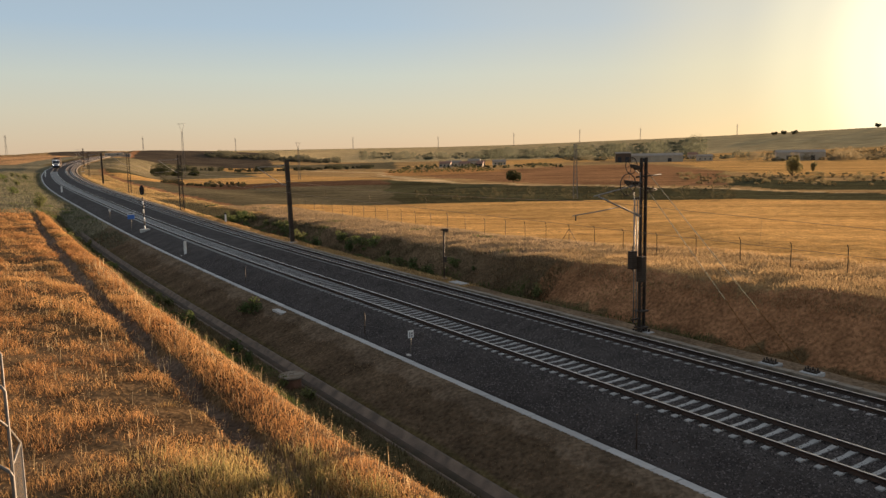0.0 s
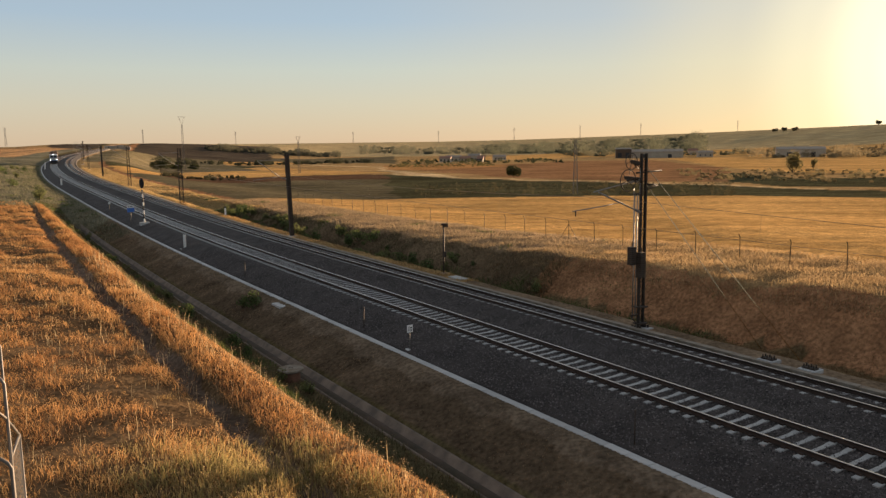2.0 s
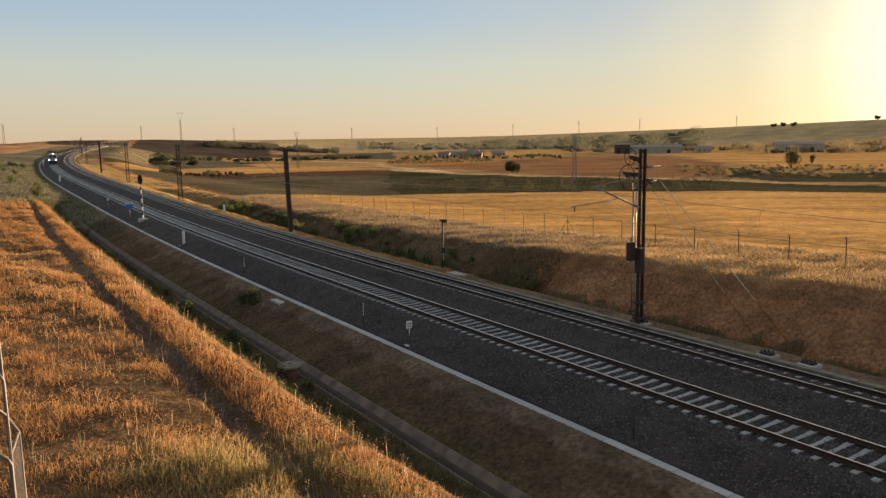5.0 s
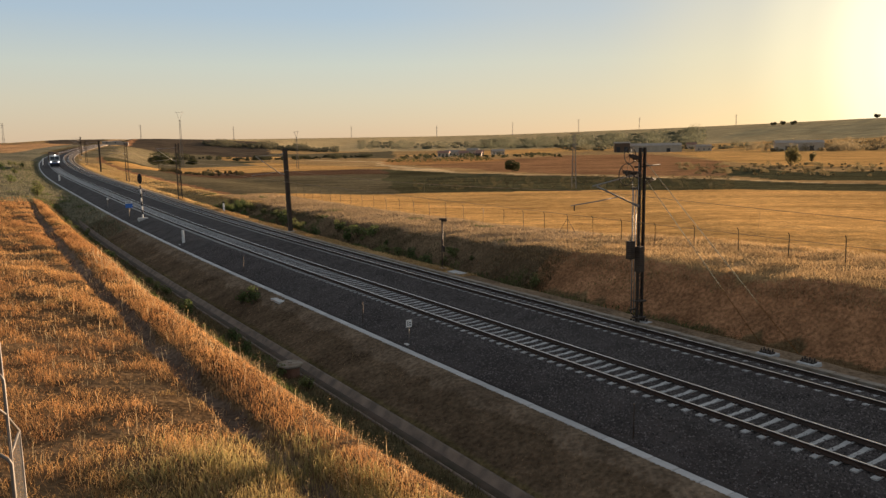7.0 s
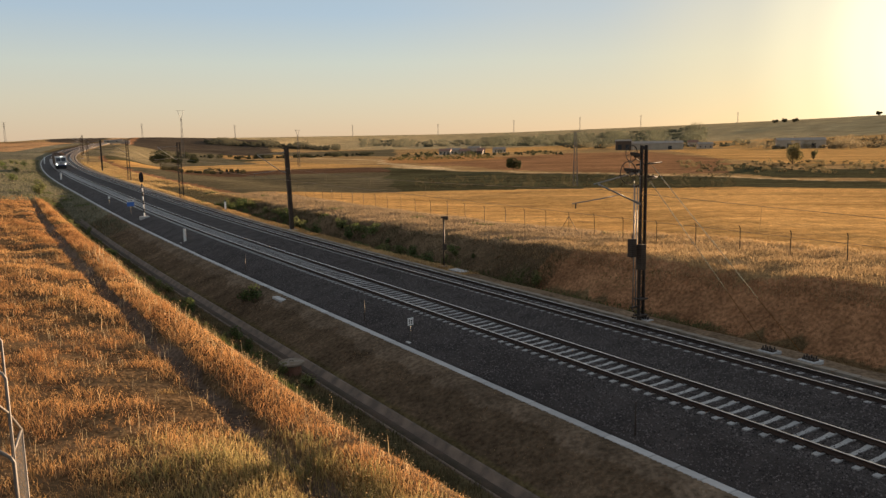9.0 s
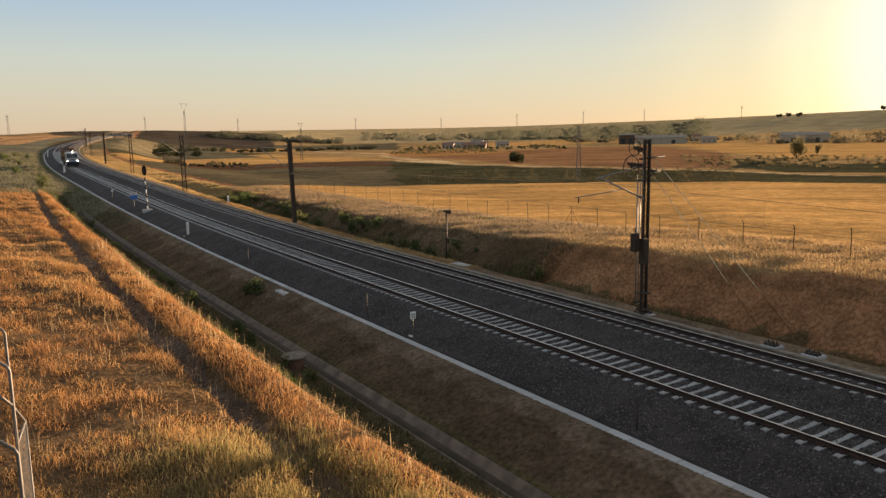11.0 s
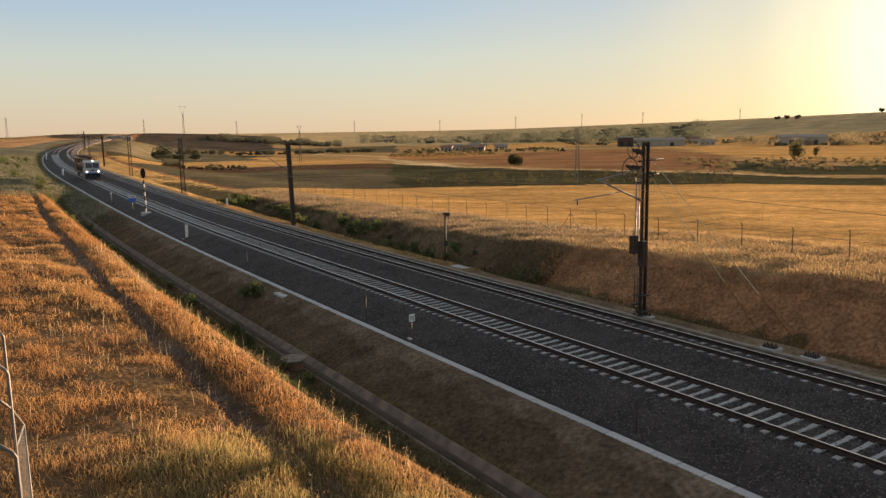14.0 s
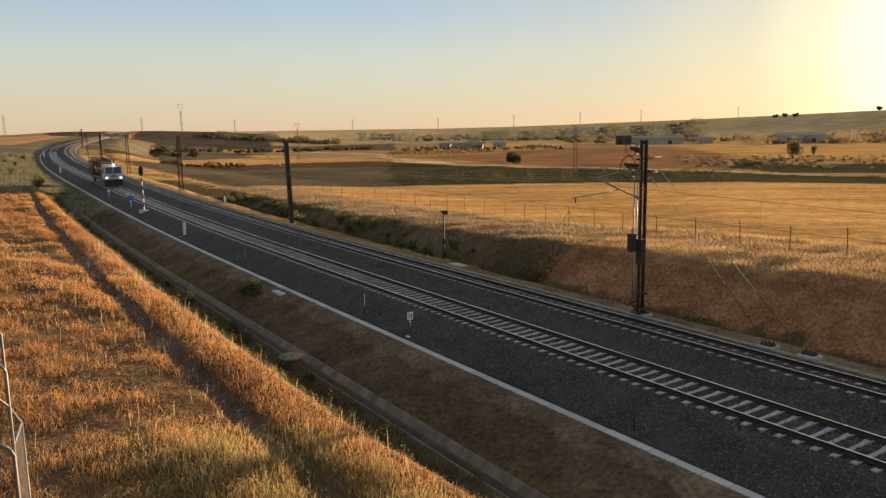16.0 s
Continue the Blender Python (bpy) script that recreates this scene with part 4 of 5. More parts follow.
for k in range(6):
    box(bm, -1.2 + 0.1 * k, -0.4 + 0.1 * k, 8.6 + 0.6 * k, 9.1 + 0.6 * k, 1.3, 2.2 + 0.2 * (k % 3), bevel=0.04)
part("tamping_units", bm, M_TDARK, train)
wheel_bm = bmesh.new()
tube(wheel_bm, [(-0.07, 0, 0), (0.07, 0, 0)], 0.43, 24)
tube(wheel_bm, [(-0.1, 0, 0), (-0.07, 0, 0)], 0.47, 24)
tube(wheel_bm, [(0.07, 0, 0), (0.12, 0, 0)], 0.14, 12)
wheel_me = mesh_of("wheel", wheel_bm, M_STEEL)
for y in (-1.4, 0.4, 13.2, 15.0):
    for sx in (-1, 1):
        w = new("wheel", wheel_me)
        w.parent = train
        w.matrix_basis = pose(sx * 0.86, y, 0.44, 0, 0, 0 if sx > 0 else 180)
for y in (-0.5, 14.1):
    bm = bmesh.new()
    for x in (-1.06, 1.06):
        box(bm, x - 0.06, x + 0.06, y - 1.5, y + 1.5, 0.4, 0.68, bevel=0.03)
    box(bm, -1.0, 1.0, y - 0.3, y + 0.3, 0.4, 0.8, bevel=0.03)
    part("bogie_frame", bm, M_TDARK, train)

# ---- fences ----
def ground_at(x, y):
    return float(land(np.array([x]), np.array([y]))[0])


def spot(az, d, dz=0.0):
    """A place on the ground by bearing (degrees right of +y) and distance from the bridge."""
    x, y = d * math.sin(radians(az)), d * math.cos(radians(az))
    return x, y, ground_at(x, y) + dz


fence = thing("field_fence", "thin wire fence with slender metal posts along the stubble field", "fence", pose(0, 0, 0))
tops, mids, lows = [], [], []
fpost = bmesh.new()
tube(fpost, [(0, 0, -0.3), (0, 0, 1.5), (-0.05, 0, 1.62), (-0.16, 0, 1.74)], 0.027, 6)
fpost_me = mesh_of("fence_post", fpost, M_STEEL)
for k in range(30):
    s = 2.0 + 3.75 * k
    la = float(np.interp(s, [0, 10, 30, 50, 90, 130], [21.0, 21.2, 22.2, 25.0, 25.8, 26.5]))
    x, y, _ = at(s, la)
    z = ground_at(x, y)
    o = new("fence_post", fpost_me)
    o.parent = fence
    o.matrix_basis = pose(x, y, z, random.uniform(-1.5, 1.5), random.uniform(-1.5, 1.5), heading(s) + random.uniform(-8, 8))
    for run, h in ((tops, 1.5), (mids, 1.0), (lows, 0.5)):
        run.append((x, y, z + h))
    if k == 10:
        for dy in (-1.2, 1.2):
            b = at(s + dy, la)
            part("brace", tube(bmesh.new(), [(x, y, z + 1.35), (b[0], b[1], ground_at(b[0], b[1]) - 0.1)], 0.022, 6), M_STEEL, fence)
for run in (tops, mids, lows):
    part("fence_wire", tube(bmesh.new(), run, 0.005, 4), M_STEEL, fence)

# the galvanised fence on the bank beside the bridge: bent-top posts, a bracing rail and mesh
bank = thing("bridge_fence", "galvanised steel mesh fence with bent-top posts on the bank", "fence", pose(0, 0, 0))
FP = [(-4.26, 7.13, 6.40, 0.0), (-4.92, 8.25, 6.90, 0.0), (-6.0, 10.05, 6.85, 0.0)]
for x, y, z, _ in FP:
    g = ground_at(x, y) - 0.3
    part("bent_post", tube(bmesh.new(), [(x, y, g), (x, y, z), (x - 0.03, y, z + 0.05), (x - 0.34, y - 0.02, z + 0.26)], 0.018, 10), M_DULLGALV, bank, "round galvanised post with a bent top")
cx, cy, cz = -5.28, 9.07, 5.98
part("corner_post", tube(bmesh.new(), [(cx, cy, ground_at(cx, cy) - 0.3), (cx, cy, cz)], 0.017, 10), M_DULLGALV, bank)
part("brace_rail", tube(bmesh.new(), [(-4.65, 7.6, 6.82), (-4.93, 8.24, 6.50), (cx, cy, cz)], 0.016, 8), M_DULLGALV, bank)
part("brace_rail", tube(bmesh.new(), [(cx, cy, cz), (-4.92, 8.24, 6.02)], 0.016, 8), M_DULLGALV, bank)


def mesh_panel(a, b, zt0, zt1, step=0.05):
    bm = bmesh.new()
    a, b = Vector(a), Vector(b)
    ga, gb = ground_at(a.x, a.y) + 0.05, ground_at(b.x, b.y) + 0.05
    n = max(2, int((b - a).length / step))
    for k in range(n + 1):
        u = k / n
        p = a.lerp(b, u)
        tube(bm, [(p.x, p.y, ga + (gb - ga) * u), (p.x, p.y, zt0 + (zt1 - zt0) * u)], 0.0022, 3, caps=False)
    rows = int((zt0 - ga) / (step * 2))
    for k in range(rows + 1):
        u = k / rows
        tube(bm, [(a.x, a.y, ga + (zt0 - ga) * u), (b.x, b.y, gb + (zt1 - gb) * u)], 0.0022, 3, caps=False)
    return bm


part("wire_mesh", mesh_panel((-4.92, 8.24, 0), (cx, cy, 0), 6.02, cz), M_DULLGALV, bank)
part("wire_mesh", mesh_panel((-4.26, 7.13, 0), (-4.92, 8.24, 0), 6.3, 6.4), M_DULLGALV, bank)


# ---- foliage ----
def leaf_material(name, glowing=0.45, low=0.6, high=1.35):
    """Leaves and blades: colour from the sheet of each plant, some light passing through."""
    m = bpy.data.materials.new(name)
    m.use_nodes = True
    t = m.node_tree
    b = t.nodes["Principled BSDF"]
    a = t.nodes.new("ShaderNodeAttribute")
    a.attribute_name = "tint"
    rnd = t.nodes.new("ShaderNodeNewGeometry").outputs["Random Per Island"]
    r = t.nodes.new("ShaderNodeMapRange")
    r.inputs[3].default_value, r.inputs[4].default_value = low, high
    t.links.new(rnd, r.inputs[0])
    hsv = t.nodes.new("ShaderNodeHueSaturation")
    t.links.new(a.outputs["Color"], hsv.inputs["Color"])
    t.links.new(r.outputs[0], hsv.inputs["Value"])
    t.links.new(hsv.outputs[0], b.inputs["Base Color"])
    b.inputs["Roughness"].default_value = 0.75
    b.inputs["Specular IOR Level"].default_value = 0.15
    tr = t.nodes.new("ShaderNodeBsdfTranslucent")
    t.links.new(hsv.outputs[0], tr.inputs["Color"])
    mix = t.nodes.new("ShaderNodeMixShader")
    mix.inputs[0].default_value = glowing
    t.links.new(b.outputs[0], mix.inputs[1])
    t.links.new(tr.outputs[0], mix.inputs[2])
    t.links.new(mix.outputs[0], t.nodes["Material Output"].inputs["Surface"])
    return m


M_GRASS = leaf_material("dry_grass", 0.5)
M_LEAF = leaf_material("leaves", 0.42)
M_FARLEAF = leaf_material("far_leaves", 0.5, 0.88, 1.1)
M_BARK = material("bark", (0.10, 0.075, 0.05), 0.9, vary=0.3, scale=6, fine=40, bump=0.4)


def raw_mesh(name, verts, loops, starts, mat, tint=None):
    me = bpy.data.meshes.new(name)
    me.vertices.add(len(verts))
    me.vertices.foreach_set("co", np.ascontiguousarray(verts, dtype=np.float32).ravel())
    me.loops.add(len(loops))
    me.loops.foreach_set("vertex_index", np.ascontiguousarray(loops, dtype=np.int32))
    me.polygons.add(len(starts))
    me.polygons.foreach_set("loop_start", np.ascontiguousarray(starts, dtype=np.int32))
    me.update(calc_edges=True)
    if tint is not None:
        a = me.attributes.new("tint", "FLOAT_COLOR", "POINT")
        a.data.foreach_set("color", np.ascontiguousarray(np.concatenate([tint, np.ones((len(tint), 1))], 1), dtype=np.float32).ravel())
    me.materials.append(mat)
    return me


def leaf_cloud(name, centres, sizes, color, rng, spread=0.3, mat=None):
    """Small bent leaves at the centres."""
    n = len(centres)
    u = rng.normal(0, 1, (n, 3))
    u /= np.linalg.norm(u, axis=1)[:, None]
    w = np.cross(u, rng.normal(0, 1, (n, 3)))
    w /= np.linalg.norm(w, axis=1)[:, None] + 1e-9
    sz = sizes[:, None]
    v = np.stack([centres - u * sz, centres + w * sz * 0.55, centres + u * sz, centres - w * sz * 0.55], 1)
    v[:, 2] += np.cross(u, w) * sz * 0.25
    tint = np.repeat(np.array(color)[None] * rng.uniform(1 - spread, 1 + spread, (n, 1)), 4, 0) if np.ndim(color) == 1 else np.repeat(color, 4, 0)
    return raw_mesh(name, v.reshape(-1, 3), np.arange(4 * n), np.arange(0, 4 * n, 4), mat or M_LEAF, tint)


def crown_points(rng, n, rx, rz, lobes=7):
    """Points in an uneven crown of several lobes, denser towards the outside, with gaps."""
    out = []
    for k in range(lobes):
        a = rng.uniform(0, 6.28)
        q = rng.uniform(0.1, 0.62)
        c = np.array([math.cos(a) * rx * q, math.sin(a) * rx * q, rng.uniform(-0.45, 0.5) * rz])
        r = rng.uniform(0.34, 0.55)
        p = rng.normal(0, 1, (n // lobes, 3))
        p /= np.linalg.norm(p, axis=1)[:, None]
        p *= rng.uniform(0.5, 1.0, (len(p), 1)) ** 0.5
        out.append(c + p * np.array([rx * r, rx * r, rz * r * 1.1]))
    return np.concatenate(out)


def tree(name, label, x, y, h, w, seed, color=(0.055, 0.06, 0.025), leaves=1500, leaf=0.16, bare=0.25, group=""):
    rng = np.random.default_rng(seed)
    t = thing(name, label, "tree" if h > 2.5 else "shrub", pose(x, y, ground_at(x, y) - 0.05, 0, 0, rng.uniform(0, 360)), group)
    bm = bmesh.new()
    base = h * bare
    tube(bm, [(0, 0, -0.2), (0.02 * h, 0, base), (0.0, 0.02 * h, h * 0.72)], 0.035 * h, 7, 0.01 * h)
    for k in range(6):
        a = k * 1.05 + rng.uniform(0, 0.6)
        tube(bm, [(0.01 * h, 0.0, base + 0.06 * h * k), (math.cos(a) * w * 0.2, math.sin(a) * w * 0.2, base + 0.12 * h + 0.06 * h * k), (math.cos(a) * w * 0.36, math.sin(a) * w * 0.36, base + 0.24 * h + 0.07 * h * k)], 0.014 * h, 5, 0.004 * h)
    part("trunk", bm, M_BARK, t)
    p = crown_points(rng, leaves, w / 2, (h - base) / 2, 8) + np.array([0, 0, (h + base) / 2])
    o = new("crown", leaf_cloud("crown", p, rng.uniform(0.6, 1.3, len(p)) * leaf, color, rng))
    o.parent = t
    return t


def woods(label, bearing0, bearing1, d0, d1, n, h, seed, color=(0.05, 0.052, 0.03), leaf=1.0, per=150):
    """A far belt of trees; haze in front of it is painted into a lighter color."""
    rng = np.random.default_rng(seed)
    pts = []
    for k in range(n):
        b = rng.uniform(bearing0, bearing1)
        d = rng.uniform(d0, d1)
        x, y, z = spot(b, d)
        hh = h * rng.uniform(0.55, 1.15) * (0.8 + 0.35 * math.sin(b * 2.3 + seed))
        ww = hh * rng.uniform(1.0, 2.2)
        p = rng.normal(0, 1, (per, 3))
        p /= np.linalg.norm(p, axis=1)[:, None]
        p *= rng.uniform(0.15, 1, (per, 1)) ** 0.6
        pts.append(np.array([x, y, z + hh * 0.4]) + p * np.array([ww / 2, ww / 2, hh * 0.55]))
    pts = np.concatenate(pts)
    me = leaf_cloud("woods", pts, rng.uniform(0.6, 1.3, len(pts)) * leaf * 0.6, color, rng, 0.12, M_FARLEAF)
    return tagged(new("woods", me), label, "woods", kind="stuff")


tree("tree", "lone dark round bush-like tree on the field edge", 22.3, 236, 4.2, 5.2, 1, leaves=2200, leaf=0.22, bare=0.08)
# these two have the distance haze in their pale leaf colour
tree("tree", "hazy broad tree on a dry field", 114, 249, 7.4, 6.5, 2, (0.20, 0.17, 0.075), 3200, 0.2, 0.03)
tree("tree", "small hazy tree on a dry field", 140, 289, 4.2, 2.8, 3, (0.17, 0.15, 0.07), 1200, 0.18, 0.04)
tree("tree", "dark low broad tree near the line", *spot(-20.1, 400)[:2], 8.5, 14, 4, leaves=2600, leaf=0.3, bare=0.06)
tree("tree", "dark low tree near the line", *spot(-19.0, 430)[:2], 4.2, 9.0, 5, leaves=1600, leaf=0.3, bare=0.06)
tree("tree", "dark low tree near the line", *spot(-17.9, 450)[:2], 3.2, 8.0, 6, leaves=1200, leaf=0.3, bare=0.06)
for k, (b, d) in enumerate(((23.4, 1400), (23.9, 1400), (24.6, 1390), (29.5, 1420))):
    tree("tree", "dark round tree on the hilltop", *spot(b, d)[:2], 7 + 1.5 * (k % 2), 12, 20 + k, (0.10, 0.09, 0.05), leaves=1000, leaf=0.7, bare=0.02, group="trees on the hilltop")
# belts called hazy, and the horizon one: leaf colours lightened to imitate haze
woods("belt of trees on the horizon, colour lightened for haze", -17, -7.5, 860, 960, 260, 6.5, 31, (0.11, 0.105, 0.07), 1.0)
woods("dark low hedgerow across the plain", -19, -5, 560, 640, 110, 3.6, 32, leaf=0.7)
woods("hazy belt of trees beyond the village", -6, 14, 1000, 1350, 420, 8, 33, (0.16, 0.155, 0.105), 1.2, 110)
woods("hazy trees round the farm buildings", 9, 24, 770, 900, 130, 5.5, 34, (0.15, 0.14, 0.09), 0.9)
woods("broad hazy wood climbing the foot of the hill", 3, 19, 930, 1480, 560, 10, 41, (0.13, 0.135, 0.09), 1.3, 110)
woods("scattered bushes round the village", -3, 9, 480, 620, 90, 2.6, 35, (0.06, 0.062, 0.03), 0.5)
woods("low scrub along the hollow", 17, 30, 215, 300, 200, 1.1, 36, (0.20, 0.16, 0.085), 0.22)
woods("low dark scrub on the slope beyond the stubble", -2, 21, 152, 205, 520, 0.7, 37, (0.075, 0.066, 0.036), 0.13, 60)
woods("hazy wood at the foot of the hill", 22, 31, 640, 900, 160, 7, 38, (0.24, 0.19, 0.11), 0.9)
woods("rows of low vines on the plain", -4, 4, 400, 470, 160, 1.3, 39, (0.10, 0.09, 0.035), 0.35, 40)
woods("dark hedge beside the dark field", -20, -14, 255, 300, 46, 1.6, 40, (0.06, 0.055, 0.03), 0.3)


# ---- far buildings and pylons ----
M_WALL = material("pale_render", (0.47, 0.39, 0.30), 0.9, vary=0.15, scale=0.4, fine=6, bump=0.1)
M_ROOF = material("dull_red_roof", (0.30, 0.16, 0.11), 0.9, vary=0.2, scale=0.6, fine=8, bump=0.2)
M_SHED = material("grey_sheet_roof", (0.36, 0.30, 0.24), 0.95, vary=0.2, scale=0.5, fine=6, bump=0.1)
M_DARKWIN = material("dark_opening", (0.03, 0.03, 0.035), 0.4, vary=0.1)


def house(name, label, category, x, y, turn, w, d, h, roof_h, n_win, roof=None, wall=None, group=""):
    b = thing(name, label, category, pose(x, y, ground_at(x, y) - 0.1, 0, 0, turn), group)
    bm = bmesh.new()
    box(bm, -w / 2, w / 2, -d / 2, d / 2, -0.5, h)
    part("wall", bm, wall or M_WALL, b)
    bm = bmesh.new()
    o = 0.35
    prism(bm, [(-d / 2 - o, h), (0, h + roof_h), (d / 2 + o, h), (d / 2 + o, h - 0.15), (-d / 2 - o, h - 0.15)], -w / 2 - o, w / 2 + o)
    part("roof", bm, roof or M_ROOF, b)
    for k in range(n_win):
        xx = -w / 2 + w * (k + 0.5) / n_win
        bm = bmesh.new()
        ww, z0, z1 = (0.55, 1.0, 2.2) if h < 5 else (min(1.6, w / n_win * 0.3), 0.2, h * 0.6)
        box(bm, xx - ww, xx + ww, -d / 2 - 0.06, -d / 2 + 0.02, z0, z1, bevel=0.02)
        part("window" if h < 5 else "doorway", bm, M_DARKWIN, b)
    return b


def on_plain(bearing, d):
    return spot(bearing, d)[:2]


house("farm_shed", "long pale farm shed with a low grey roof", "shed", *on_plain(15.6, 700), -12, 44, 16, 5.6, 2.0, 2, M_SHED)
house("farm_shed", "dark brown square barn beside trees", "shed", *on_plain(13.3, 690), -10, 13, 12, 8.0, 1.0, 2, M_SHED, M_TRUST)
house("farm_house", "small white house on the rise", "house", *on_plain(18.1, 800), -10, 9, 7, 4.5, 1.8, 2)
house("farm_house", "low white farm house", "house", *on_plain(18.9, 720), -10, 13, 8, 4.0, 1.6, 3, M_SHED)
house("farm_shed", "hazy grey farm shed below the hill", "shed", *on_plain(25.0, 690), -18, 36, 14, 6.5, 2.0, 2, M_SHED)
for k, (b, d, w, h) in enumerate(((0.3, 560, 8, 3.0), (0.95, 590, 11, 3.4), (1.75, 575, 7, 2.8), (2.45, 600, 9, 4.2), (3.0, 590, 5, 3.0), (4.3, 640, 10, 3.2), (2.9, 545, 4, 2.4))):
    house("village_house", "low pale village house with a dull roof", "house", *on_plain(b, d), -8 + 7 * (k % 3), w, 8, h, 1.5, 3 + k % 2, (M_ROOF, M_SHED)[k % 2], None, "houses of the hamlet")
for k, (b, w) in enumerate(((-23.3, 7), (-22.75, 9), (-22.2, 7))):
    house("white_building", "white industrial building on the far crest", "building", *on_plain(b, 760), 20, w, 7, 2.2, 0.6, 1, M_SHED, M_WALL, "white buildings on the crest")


def pylon(label, b, d, h, w, kind_v=True, group="pylons"):
    x, y, z = spot(b, d)
    t = thing("pylon", label, "pylon", pose(x, y, z - 0.3, 0, 0, -b + 8), group)
    k = 0.0005 * d * 0.6
    part("tower", lattice(bmesh.new(), h * 0.86 if kind_v else h, w, w, max(0.05, k * 0.25), 12, 0.4), M_DULLGALV, t)
    if kind_v:
        for sx in (-1, 1):
            part("fork", tube(bmesh.new(), [(0, 0, h * 0.84), (sx * h * 0.05, 0, h)], max(0.07, k * 0.3), 5), M_DULLGALV, t)
        part("cross_arm", tube(bmesh.new(), [(-h * 0.075, 0, h), (h * 0.075, 0, h)], max(0.07, k * 0.3), 5), M_DULLGALV, t)
    else:
        for z in (0.8, 0.9, 1.0):
            part("cross_arm", tube(bmesh.new(), [(-h * 0.09, 0, h * z), (h * 0.09, 0, h * z)], max(0.06, k * 0.35), 5), M_DULLGALV, t)
    return t


pylon("slender lattice pylon with a forked top", -18.5, 440, 29, 1.3)
pylon("slender lattice pylon with a forked top", -10.5, 330, 15.5, 1.0)
pylon("slim lattice pole with short arms beyond the stubble", 9.9, 156, 11.2, 0.9, False, "pylons")
for b, d, h in ((-29.4, 900, 20), (-21.1, 1300, 22), (-14.9, 1500, 24), (-6.5, 1700, 26), (-0.2, 1900, 30), (5.4, 2000, 32), (10.2, 2000, 32), (14.5, 1950, 28), (21.0, 1750, 22)):
    pylon("thin far pylon on the skyline", b, d, h, 1.8, False, "pylons")

# ---- grass and weeds ----
def blades(name, label, x, y, h, w, tint, seed, lean=0.35, curl=0.0, category="grass"):
    """Bent blades standing on the ground at x, y."""
    rng = np.random.default_rng(seed)
    n = len(x)
    z = land(x, y) - 0.03
    a = rng.uniform(0, 6.28, n)
    side = np.stack([np.cos(a), np.sin(a), np.zeros(n)], 1) * (w / 2)[:, None]
    b = rng.uniform(0, 6.28, n)
    tip = np.stack([np.cos(b), np.sin(b), np.zeros(n)], 1) * (h * rng.uniform(0.1, 1.0, n) * lean)[:, None]
    base = np.stack([x, y, z], 1)
    up = np.zeros((n, 3))
    up[:, 2] = h
    mid = base + up * 0.55 + tip * 0.32
    v = np.stack([base - side * 0.7, base + side * 0.7, mid + side, mid - side, base + up * rng.uniform(0.85, 1.0, (n, 1)) + tip], 1)
    i = 5 * np.arange(n)[:, None]
    loops = (i + np.array([0, 1, 2, 3, 3, 2, 4])).ravel()
    starts = (7 * np.arange(n)[:, None] + np.array([0, 4])).ravel()
    me = raw_mesh(name, v.reshape(-1, 3), loops, starts, M_GRASS, np.repeat(tint, 5, 0))
    return tagged(new(name, me), label, category, kind="stuff")


def place(s, lat):
    t = np.interp(s, RS, RT)
    return np.interp(s, RS, RX) + lat * np.cos(t), np.interp(s, RS, RY) + lat * np.sin(t)


def mixc(a, b, u):
    return np.array(a)[None] * (1 - u[:, None]) + np.array(b)[None] * u[:, None]


STRAW, RUST, GREEN, BLEACH = (0.57, 0.335, 0.135), (0.39, 0.19, 0.075), (0.30, 0.25, 0.09), (0.66, 0.50, 0.28)


